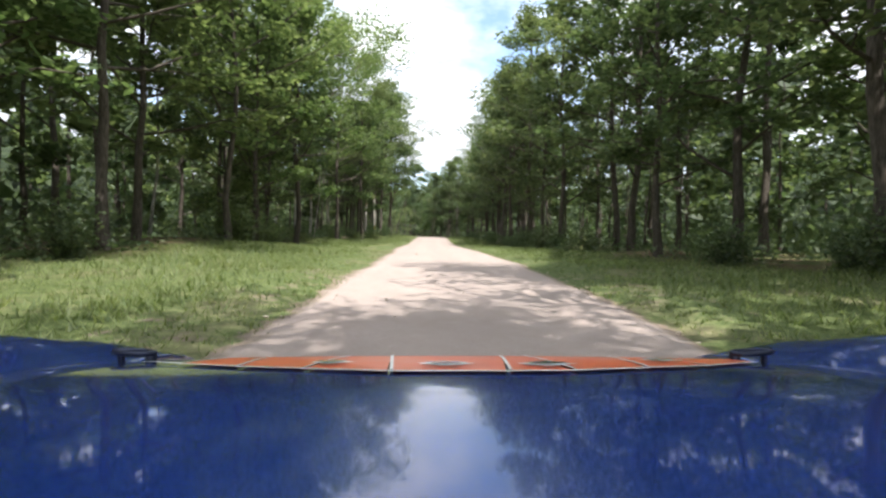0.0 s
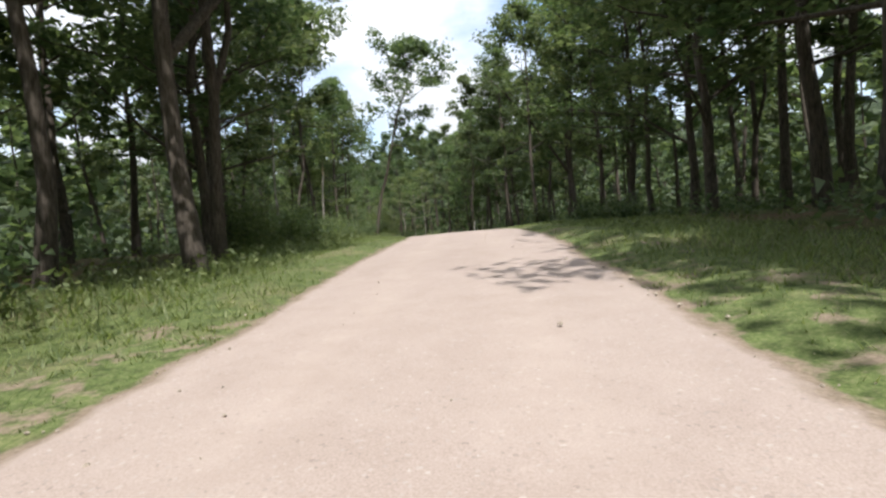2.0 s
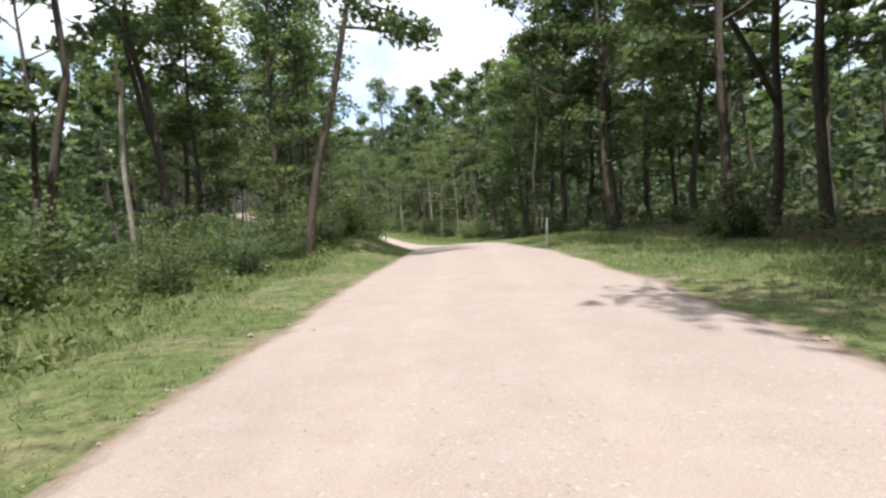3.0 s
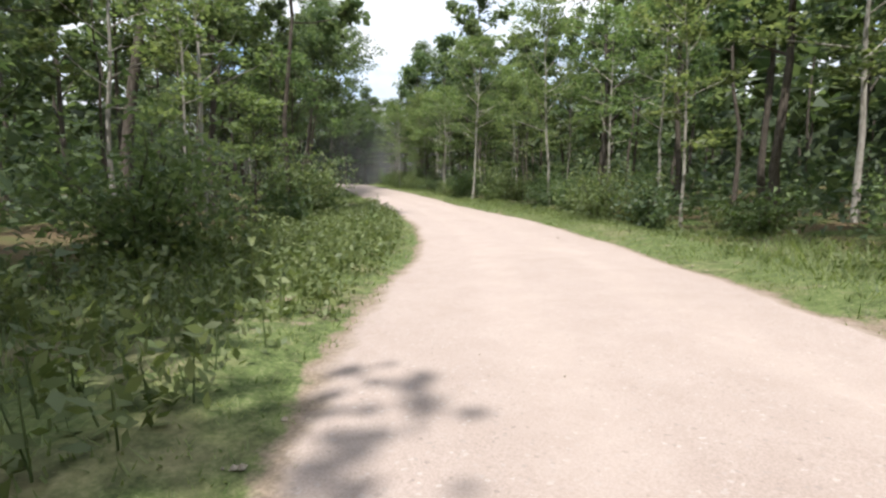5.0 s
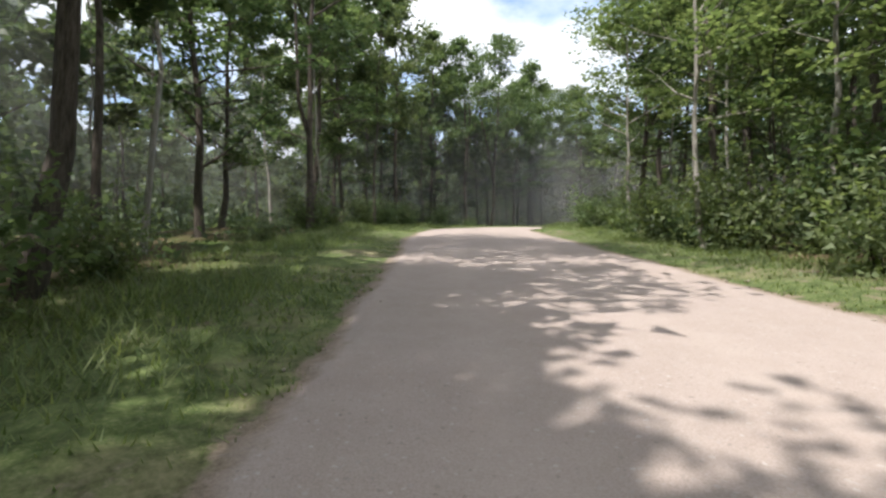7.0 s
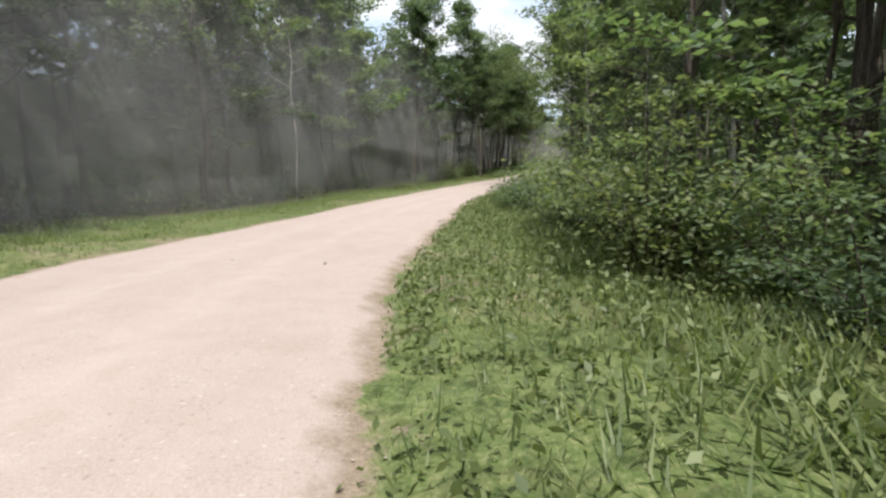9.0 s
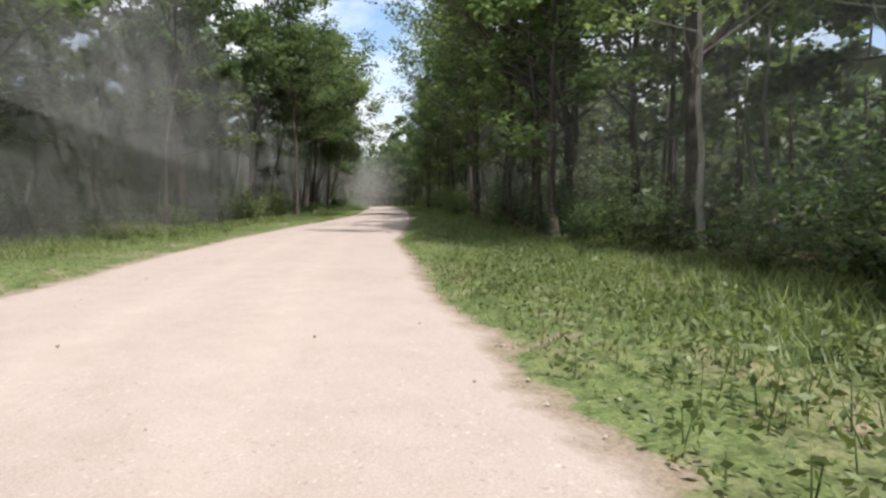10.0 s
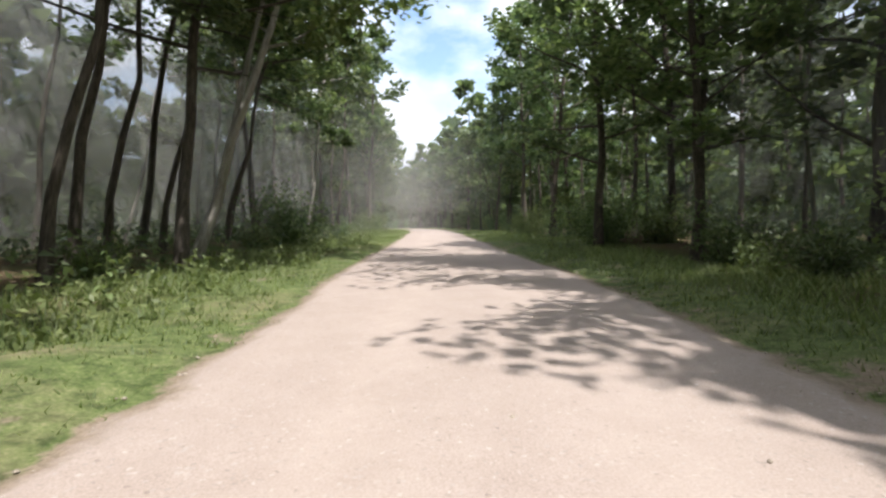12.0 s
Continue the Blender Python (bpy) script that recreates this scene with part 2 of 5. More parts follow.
class Build:
    """Gathers tubes and leaves into one mesh."""

    def __init__(self):
        self.v, self.q, self.n = [], [], 0

    def add(self, v, q):
        self.v.append(np.asarray(v, float))
        self.q.append(np.asarray(q, int) + self.n)
        self.n += len(v)

    def tube(self, path, radii, sides=7):
        path, radii = np.asarray(path, float), np.asarray(radii, float)
        tang = np.gradient(path, axis=0)
        tang /= np.linalg.norm(tang, axis=1)[:, None] + 1e-9
        ref = np.where(abs(tang[:, 2:]) > 0.9, [[1.0, 0, 0]], [[0, 0, 1.0]])
        a = np.cross(tang, ref)
        a /= np.linalg.norm(a, axis=1)[:, None] + 1e-9
        b = np.cross(tang, a)
        ang = np.arange(sides) * 2 * np.pi / sides
        ring = path[:, None] + radii[:, None, None] * (np.cos(ang)[None, :, None] * a[:, None] + np.sin(ang)[None, :, None] * b[:, None])
        n, k = len(path), np.arange(sides)
        q = [np.c_[i * sides + k, i * sides + (k + 1) % sides, (i + 1) * sides + (k + 1) % sides, (i + 1) * sides + k] for i in range(n - 1)]
        self.add(ring.reshape(-1, 3), np.concatenate(q))

    def leaves(self, rng, at, length, width, flat=0.6):
        n = len(at)
        up = rng.normal(size=(n, 3)) * (1 - flat) + [0, 0, flat]
        up /= np.linalg.norm(up, axis=1)[:, None]
        d = rng.normal(size=(n, 3))
        d -= (d * up).sum(1)[:, None] * up
        d /= np.linalg.norm(d, axis=1)[:, None] + 1e-9
        w = np.cross(up, d)
        size = rng.uniform(0.65, 1.25, (n, 1))
        L, W = length * size, width * size
        v = np.stack([at - d * L / 2, at + w * W / 2 - up * W * 0.18 + d * L * 0.05, at + d * L / 2 - up * L * 0.15, at - w * W / 2 - up * W * 0.18 + d * L * 0.05], 1)
        self.add(v.reshape(-1, 3), np.arange(4 * n).reshape(n, 4))

    def sprays(self, rng, at, length, width, flat=0.5):
        n = len(at)
        up = rng.normal(size=(n, 3)) * (1 - flat) + [0, 0, flat]
        up /= np.linalg.norm(up, axis=1)[:, None]
        d = rng.normal(size=(n, 3))
        d -= (d * up).sum(1)[:, None] * up
        d /= np.linalg.norm(d, axis=1)[:, None] + 1e-9
        w = np.cross(up, d)
        size = rng.uniform(0.6, 1.3, (n, 1))
        L, W = length * size, width * size
        skew = rng.uniform(-0.3, 0.3, (n, 1))
        self.t = np.stack([at - d * L * 0.4 + w * W * 0.5, at - d * L * (0.4 + skew) - w * W * 0.5, at + d * L * 0.6 - up * L * 0.12], 1).reshape(-1, 3)

    def tri_mesh(self, name, mat):
        return mesh_np(name, self.t, tris=np.arange(len(self.t)).reshape(-1, 3), mats=[mat], smooth=False)

    def mesh(self, name, mat, smooth=True):
        return mesh_np(name, np.concatenate(self.v), quads=np.concatenate(self.q), mats=[mat], smooth=smooth)


def part(name, me, parent, label=""):
    ob = new(name, me)
    ob.parent = parent
    if label:
        tagged(ob, label)
    return ob


# ---- the road's line ----
TO_LEFT_BEND = [
    (0.2, -60, -1.6), (0.3, -20, -0.6), (0.5, 5, 0.2), (0.2, 19, 0.66), (-0.9, 38.6, 1.12), (-1.35, 54, 1.6),
    (-1.65, 68, 2.7), (-1.9, 81, 3.1), (-3.1, 93, 2.9), (-4.6, 104, 2.4), (-6.7, 114.7, 1.75), (-10.9, 125, 1.35),
    (-18.9, 137.4, 1.45), (-22.2, 143.7, 1.65), (-26.4, 149.2, 1.85), (-31, 155.2, 2.1), (-34.6, 158.7, 2.45), (-40, 163.6, 2.85),
    (-43.8, 166.7, 3.3), (-51.6, 173.6, 4.2), (-60, 180.2, 5.2),
]
TO_RIGHT_BEND = [
    (-67.2, 186.3, 5.9), (-73.45, 193.2, 6.25), (-77.7, 201.6, 6.45), (-80.9, 210.4, 6.6), (-82.7, 217.15, 6.7), (-83.5, 228, 6.85),
    (-83.25, 241, 7.15), (-82, 254, 7.6), (-79.2, 264.7, 8.2), (-76.8, 276.6, 8.9), (-74.8, 288, 9.55), (-74, 294.3, 9.85),
    (-72, 310, 10.5), (-69, 335, 11.5), (-66.5, 362, 12.5), (-68, 400, 13.7), (-74, 450, 15), (-82, 505, 16.5),
]
LINE = np.array(TO_LEFT_BEND + TO_RIGHT_BEND)


def smooth_line(ctrl, step=0.5, sigma=3.5):
    d = np.r_[0, np.cumsum(np.hypot(*np.diff(ctrl[:, :2], axis=0).T))]
    s = np.arange(0, d[-1], step)
    p = np.stack([np.interp(s, d, ctrl[:, k]) for k in range(3)], 1)
    n = int(3 * sigma / step)
    k = np.exp(-0.5 * (np.arange(-n, n + 1) * step / sigma) ** 2)
    k /= k.sum()
    head = 2 * p[0] - p[n:0:-1]
    tail = 2 * p[-1] - p[-2:-n - 2:-1]
    q = np.concatenate([head, p, tail])
    return np.stack([np.convolve(q[:, j], k, "valid") for j in range(3)], 1)


ROAD = smooth_line(LINE)


def settle_heights():
    """The road lies a car's eye height under the drive."""
    eyes = np.array([row[1] for row in PATH])
    s0 = np.r_[0, np.cumsum(np.hypot(*np.diff(ROAD[:, :2], axis=0).T))]
    at = np.array([s0[((ROAD[:, :2] - e[:2]) ** 2).sum(1).argmin()] for e in eyes])
    low = eyes[:, 2] - 1.24
    z = np.interp(s0, at, low)
    before, after = s0 < at[0], s0 > at[-1]
    z[before] = low[0] + (s0[before] - at[0]) * 0.032
    z[after] = low[-1] + ROAD[after, 2] - ROAD[after, 2][0]
    k = np.exp(-0.5 * (np.arange(-24, 25) * 0.5 / 4.0) ** 2)
    ROAD[:, 2] = np.convolve(np.pad(z, 24, mode="edge"), k / k.sum(), "valid")


settle_heights()
TANG = np.gradient(ROAD[:, :2], axis=0)
TANG /= np.linalg.norm(TANG, axis=1)[:, None]
SIDE = np.c_[TANG[:, 1], -TANG[:, 0]]
ALONG = np.r_[0, np.cumsum(np.hypot(*np.diff(ROAD[:, :2], axis=0).T))]
EDGE_L = ((0, 10), (112, 9.5), (126, 6.5), (140, 7), (148, 10), (160, 9.5), (168, 6.5), (185, 6.3), (205, 5.9), (224, 6.4), (234, 7), (241, 6.2), (283, 8), (300, 9), (345, 9), (365, 7), (385, 6.3), (600, 6.5))
EDGE_R = ((0, 11), (74, 10), (88, 7.4), (100, 6.4), (130, 6.2), (150, 7), (165, 7.5), (190, 6), (212, 4.9), (259, 5), (278, 6.4), (306, 6.6), (318, 6.9), (335, 8.6), (350, 7.4), (372, 6.2), (600, 6.2))
HALF_L = ((0, 2.65), (95, 2.6), (112, 2.4), (130, 2.3), (143, 2.3), (156, 2.8), (170, 2.6), (185, 2.4), (202, 2.45), (212, 2.4), (228, 2.6), (243, 2.4), (270, 2.7), (288, 2.8),
          (300, 3.3), (315, 2.9), (326, 3.3), (336, 3.5), (350, 3.6), (358, 3.0), (366, 2.5), (385, 2.6), (600, 2.5))
HALF_R = ((0, 2.7), (95, 2.6), (112, 2.4), (130, 2.4), (141, 2.5), (148, 2.85), (157, 2.95), (168, 2.5), (185, 2.3), (202, 2.15), (213, 2.7), (230, 2.4), (236, 2.9), (250, 3.2),
          (270, 2.9), (288, 3.25), (298, 2.75), (314, 3.4), (320, 3.05), (345, 3.1), (358, 2.9), (370, 2.8), (385, 2.55), (600, 2.5))


BANK = ((0, 0), (188, 0), (204, 0.025), (244, 0.025), (262, 0), (280, -0.03), (350, -0.03), (368, 0), (600, 0))      # cross fall of the bends


def table(rows, s):
    return np.interp(s, [r[0] for r in rows], [r[1] for r in rows])


def half_width(s, l):
    """From the middle of the road to its edge, on the side of l."""
    return np.where(np.asarray(l) < 0, table(HALF_L, s), table(HALF_R, s))


def spot(s, l):
    """The place s metres along the road and l metres to the right of its middle."""
    p = np.array([np.interp(s, ALONG, ROAD[:, k]) for k in range(3)])
    n = np.array([np.interp(s, ALONG, SIDE[:, k]) for k in range(2)])
    return p[0] + n[0] * l, p[1] + n[1] * l


def nearest(xy):
    """s and l of many places."""
    xy = np.atleast_2d(xy)
    s, l = np.empty(len(xy)), np.empty(len(xy))
    for a in range(0, len(xy), 4000):
        d = ((xy[a:a + 4000, None] - ROAD[None, ::2, :2]) ** 2).sum(-1)
        i = d.argmin(1) * 2
        s[a:a + 4000] = ALONG[i]
        off = xy[a:a + 4000] - ROAD[i, :2]
        l[a:a + 4000] = np.where((off * SIDE[i]).sum(1) >= 0, 1, -1) * np.sqrt(d.min(1))
    return s, l


def value_noise(xy, scale, seed):
    """Smooth random heights, -1 to 1."""
    rng = np.random.default_rng(seed)
    g = rng.uniform(-1, 1, (256, 256))
    p = np.asarray(xy) / scale + 1000.3
    i = np.floor(p).astype(int)
    f = p - i
    f = f * f * (3 - 2 * f)
    a, b = i % 256, (i + 1) % 256
    return ((g[a[:, 0], a[:, 1]] * (1 - f[:, 0]) + g[b[:, 0], a[:, 1]] * f[:, 0]) * (1 - f[:, 1])
            + (g[a[:, 0], b[:, 1]] * (1 - f[:, 0]) + g[b[:, 0], b[:, 1]] * f[:, 0]) * f[:, 1])


def ground_height(xy):
    """Height of the ground, with s and l, at many places."""
    xy = np.atleast_2d(np.asarray(xy, float))
    s, l = nearest(xy)
    z = np.empty(len(xy))
    knots = ROAD[::12]
    for a in range(0, len(xy), 4000):
        d = ((xy[a:a + 4000, None] - knots[None, :, :2]) ** 2).sum(-1)
        w = 1 / (d + 9.0) ** 2
        z[a:a + 4000] = (w * knots[:, 2]).sum(1) / w.sum(1)
    side = abs(l)
    zc = np.interp(s, ALONG, ROAD[:, 2])
    k = np.clip(side / 12, 0, 1)
    z = zc * (1 - k) + z * k
    z += table(BANK, s) * np.clip(l, -6, 6)
    half = half_width(s, l)
    out = np.clip((side - 0.95 * half) / 0.9, 0, 1)
    z += -0.07 * (1 - out) + out * (0.05 + 0.12 * value_noise(xy, 3.0, 5)) + np.clip((side - half - 2) / 6, 0, 1) * (0.15 + 0.35 * value_noise(xy, 9.0, 6))
    z += 1.15 * np.exp(-((s - 172) / 6.0) ** 2 - ((l + 5.4) / 1.7) ** 2)      # bank inside the left bend
    return z, s, l


def drop_z(x, y):
    return float(ground_height([(x, y)])[0][0])


# ---- ground, road ----
def make_ground():
    xs = np.r_[-2600, -1200, -600, -380, -240, np.arange(-150, 62, 1.4), 100, 200, 450, 1000, 2400]
    ys = np.r_[-2400, -1000, -400, -160, -90, np.arange(-60, 508, 1.4), 540, 650, 900, 1500, 2800]
    gx, gy = np.meshgrid(xs, ys)
    xy = np.c_[gx.ravel(), gy.ravel()]
    z, s, l = ground_height(xy)
    z = z - 0.2 * np.clip((1.72 * half_width(s, l) - abs(l)) / 0.5, 0, 1)
    far = np.clip((abs(l) - 60) / 400, 0, 1)
    z = z * (1 - far) + 6 * far
    n, m = len(ys), len(xs)
    i = (np.arange(n - 1)[:, None] * m + np.arange(m - 1)[None]).ravel()
    me = mesh_np("ground", np.c_[xy, z], quads=np.c_[i, i + 1, i + m + 1, i + m], mats=[GROUND])
    edge = np.where(l < 0, table(EDGE_L, s), table(EDGE_R, s))
    wob = value_noise(xy, 4.0, 9)
    verge = np.clip((edge + 0.8 + wob * 1.5 - abs(l)) / 1.5, 0, 1)
    me.attributes.new("verge", "FLOAT", "POINT").data.foreach_set("value", verge.astype(np.float32))
    tagged(new("ground", me), "grassy verges and brown leaf litter under the woods", "ground", kind="structure")


def make_road():
    cols = np.r_[np.linspace(-1.95, -1.45, 6), np.linspace(-1.35, -0.8, 10), np.linspace(-0.7, 0.7, 11), np.linspace(0.8, 1.35, 10), np.linspace(1.45, 1.95, 6)]
    half = half_width(ALONG[:, None], cols[None]) * 0.95
    line = np.c_[ALONG, np.zeros(len(ALONG))]
    wob = 0.10 * value_noise(line, 1.8, 21) + 0.07 * value_noise(line, 9.0, 23)
    lat = cols[None] * half + np.where(cols[None] < 0, wob[:, None], wob[::-1][:, None])
    flat = (ROAD[:, None, :2] + lat[..., None] * SIDE[:, None]).reshape(-1, 2)
    rel = abs(cols)[None] + 0 * lat
    rut = np.exp(-((abs(lat) - 0.85) / 0.28) ** 2)
    z = ROAD[:, None, 2] + 0.05 * (1 - np.minimum(rel, 1) ** 2) + table(BANK, ALONG)[:, None] * lat - 0.018 * rut + (0.010 * value_noise(flat, 0.8, 31) + 0.022 * value_noise(flat, 5, 32)).reshape(lat.shape)
    z += 0.025 * np.exp(-((rel - 0.95) / 0.08) ** 2)
    ground = ground_height(flat)[0].reshape(lat.shape)
    k = np.clip((rel - 0.92) / 0.22, 0, 1)
    z = z * (1 - k) + (ground + 0.018) * k - np.clip((rel - 1.72) / 0.23, 0, 1) * 0.16
    n, m = lat.shape
    i = (np.arange(n - 1)[:, None] * m + np.arange(m - 1)[None]).ravel()
    me = mesh_np("road", np.c_[flat, z.ravel()], quads=np.c_[i, i + 1, i + m + 1, i + m], mats=[GRAVEL])
    worn = np.clip(rut * 0.7 + 0.2 * value_noise(flat, 3.0, 34).reshape(lat.shape), 0, 0.8) * 0.5
    rim = np.clip((rel - 0.88) / 0.22, 0, 1) * 0.62 + 0.08 * value_noise(flat, 1.3, 35).reshape(lat.shape) * (rel > 0.8)
    for name, values in (("worn", worn), ("rim", rim)):
        me.attributes.new(name, "FLOAT", "POINT").data.foreach_set("value", values.ravel().astype(np.float32))
    tagged(new("road", me), "pale tan gravel forest road with loose edges", "road", kind="structure")


make_ground()
make_road()


# ---- trees ----
def limb_path(rng, start, az, rise, length, steps=4, droop=0.0):
    p, out = np.array(start, float), [np.array(start, float)]
    for k in range(steps):
        az += rng.normal() * 0.22
        rise += rng.normal() * 0.14 + 0.05 - droop * k / steps
        p = p + length / steps * np.array([math.cos(az) * math.cos(rise), math.sin(az) * math.cos(rise), math.sin(rise)])
        out.append(p.copy())
    return np.array(out)


def tree_meshes(seed, high, r0, base, spread, leaf_n, leaf_len, limbs, lean=0.006, fork=False, wood=BARK, leaf=LEAF, twigs=True, shaped=False, split=False, layer=0.55):
    rng = np.random.default_rng(seed)
    wood_b, leaf_b, limb_bs = Build(), Build(), []
    n = 10
    f = np.linspace(0, 1, n)
    wander = np.cumsum(rng.normal(size=(n, 2)) * high * lean, axis=0)
    wander -= wander[0]
    axis = np.c_[wander, f * high * 0.93]
    axis[0, 2] = -0.5
    rad = r0 * (1 - 0.86 * f ** 0.9)
    rad[0] *= 1.3
    wood_b.tube(axis, rad, 8)
    spots = []
    for k in range(limbs):
        g = base / high + (0.93 - base / high) * ((k + rng.uniform(0, 0.9)) / limbs) ** 0.9
        at = np.array([np.interp(g, f * 0.93, axis[:, j]) for j in range(3)])
        u = (g - base / high) / max(1e-3, 0.93 - base / high)
        reach = spread * (0.62 + 0.75 * math.sin(math.pi * min(1, u * 0.8 + 0.18))) * rng.uniform(0.6, 1.2) * (1 - 0.5 * u ** 3)
        az = k * 2.4 + rng.uniform(-0.5, 0.5)
        path = limb_path(rng, at, az, 0.25 + 0.75 * u, reach)
        lr = max(0.018, r0 * 0.34 * (1 - 0.6 * u))
        limb_b = Build() if split else wood_b
        limb_bs.append(limb_b)
        limb_b.tube(path, lr * np.linspace(1, 0.3, len(path)), 4)
        spots += [path[-1], path[-2], 0.5 * (path[-1] + path[-2])]
        for j in range(2):
            sub = limb_path(rng, path[1 + j], az + rng.choice((-1, 1)) * rng.uniform(0.5, 1.2), 0.2 + 0.4 * u, reach * rng.uniform(0.35, 0.6), 3)
            if twigs and j == 0:
                limb_b.tube(sub, lr * 0.4 * np.linspace(1, 0.3, len(sub)), 3)
            spots += [sub[-1], sub[-2]]
    spots.append(axis[-1] + [0, 0, 0.4])
    spots.append(axis[-2])
    if fork:
        path = limb_path(rng, axis[2], rng.uniform(0, 6), 1.15, high * 0.55, 6)
        wood_b.tube(path, r0 * 0.6 * np.linspace(1, 0.25, len(path)), 6)
        spots += [path[-1], path[-2], path[-3]]
    spots = np.array(spots)
    weight = rng.uniform(0.4, 1.6, len(spots))
    pick = rng.choice(len(spots), leaf_n, p=weight / weight.sum())
    size = min(spread, 4.7) * rng.uniform(0.16, 0.30, len(spots))
    off = rng.normal(size=(leaf_n, 3))
    off /= np.linalg.norm(off, axis=1)[:, None] + 1e-9
    off *= (rng.uniform(0.15, 1.25, (leaf_n, 1)) ** 0.6) * size[pick][:, None]
    off[:, 2] *= layer
    at = spots[pick] + off
    if shaped:
        leaf_b.leaves(rng, at, leaf_len, leaf_len * 0.66, 0.74)
        crown = leaf_b.mesh("crown", leaf, smooth=False)
    else:
        leaf_b.sprays(rng, at, leaf_len, leaf_len * 0.8, 0.6)
        crown = leaf_b.tri_mesh("crown", leaf)
    return (wood_b.mesh("trunk", wood), crown, *([b.mesh("limb", wood) for b in limb_bs] if split else []))


def make_tree(name, label, category, group, meshes):
    root = new(name)
    tagged(root, label, category, group)
    part("trunk", meshes[0], root)
    part("crown", meshes[1], root)
    for me in meshes[2:]:
        part("limb", me, root)
    return root


KINDS = {
    "tall": [("oak_tree", "tall oak with bare lower trunk and dense green crown", dict(high=h, r0=r, base=b, spread=sp, leaf_n=5800, leaf_len=0.30, limbs=19, fork=fk))
             for h, r, b, sp, fk in ((21, 0.20, 6.0, 3.9, False), (24, 0.23, 7.0, 4.2, True), (19, 0.17, 5.0, 3.6, False), (22, 0.185, 8.0, 3.6, True))],
    "edge": [("oak_tree", "leafy oak at the edge of the road, branches hanging low", dict(high=h, r0=r, base=b, spread=sp, leaf_n=7200, leaf_len=0.295, limbs=26, leaf=lf, shaped=True, layer=0.34))
             for h, r, b, sp, lf in ((18, 0.19, 2.8, 3.5, LEAF), (15, 0.16, 2.2, 3.1, LEAF_LIGHT), (20, 0.21, 3.6, 3.7, LEAF), (17, 0.17, 2.4, 3.3, LEAF_LIGHT))],
    "broad": [("oak_tree", "broad oak reaching its leafy limbs over the road", dict(high=h, r0=0.175, base=b, spread=6.2, leaf_n=14000, leaf_len=0.245, limbs=26, leaf=lf, shaped=True, layer=0.38))
              for h, b, lf in ((19, 5.0, LEAF_LIGHT), (21, 6.0, LEAF))],
    "slim": [("slender_tree", "slender forest tree with a thin straight trunk", dict(high=h, r0=r, base=b, spread=2.4, leaf_n=2150, leaf_len=0.35, limbs=10, lean=0.009, wood=w))
             for h, r, b, w in ((18, 0.11, 7.0, BARK), (16, 0.09, 5.5, BARK_PALE), (20, 0.12, 8.0, BARK))],
    "pale": [("maple_tree", "young maple with pale trunk and layered light green leaves", dict(high=h, r0=0.09, base=b, spread=3.0, leaf_n=4000, leaf_len=0.19, limbs=16, leaf=LEAF_LIGHT, wood=BARK_PALE, split=True, shaped=True, layer=0.2))
             for h, b in ((10.5, 3.2), (11.5, 3.8))],
    "sapling": [("sapling", "young light green broadleaf tree with thin stem", dict(high=h, r0=0.06, base=b, spread=2.0, leaf_n=2300, leaf_len=0.17, limbs=12, leaf=LEAF_LIGHT, wood=w, split=True, shaped=True, layer=0.2))
                for h, b, w in ((6.5, 1.2, BARK), (8.0, 2.4, BARK_PALE), (5.2, 0.8, BARK))],
    "bowed": [("leaning_tree", "dark-barked tree leaning towards the road, bare below", dict(high=h, r0=r, base=b, spread=3.8, leaf_n=6400, leaf_len=0.26, limbs=15, lean=0.008, wood=w, leaf=lf, layer=0.4, fork=fk))
              for h, r, b, w, fk, lf in ((17, 0.16, 7.5, BARK, False, LEAF), (15, 0.11, 7.0, BARK, False, LEAF), (16, 0.15, 5.5, BARK_PALE, True, LEAF_LIGHT))],
    "back": [("forest_tree", "forest tree deep in the shaded woods", dict(high=h, r0=r, base=b, spread=3.8, leaf_n=1950, leaf_len=0.49, limbs=12, twigs=False))
             for h, r, b in ((20, 0.20, 5.0), (17, 0.16, 2.6), (21, 0.22, 6.0), (16, 0.14, 1.6))],
}
PROTO, USED = {}, {}
for _kind, _rows in KINDS.items():
    for _i, (_n, _label, _args) in enumerate(_rows):
        PROTO[_kind, _i] = (_n, _label, tree_meshes(100 + 17 * len(PROTO), **_args))


def plant(kind, variant, x, y, turn=0.0, size=1.0, lean=(0.0, 0.0), z=None):
    z = drop_z(x, y) if z is None else z
    m = pose(x, y, z - 0.05, lean[0], lean[1], turn) @ Matrix.Diagonal((size, size, size, 1))
    key = (kind, variant % len(KINDS[kind]))
    if key not in USED:
        n, label, meshes = PROTO[key]
        USED[key] = make_tree(n, label, "tree", "woods along the road", meshes)
        USED[key].matrix_basis = m
        USED[key]["first"] = 1
        return USED[key]
    src = USED[key]
    ob = copy_thing(src, m)
    ob.matrix_basis = m
    return ob


GRID, BACK = {}, []


def mark(kind, v, x, y, turn=0, size=1.0, lean=(0, 0)):
    """A tree at a set place beside the road, for its looks or its shade."""
    plant(kind, v, x, y, turn, size, lean)
    GRID.setdefault((int(x // 8), int(y // 8)), []).append((x, y, 2.6))


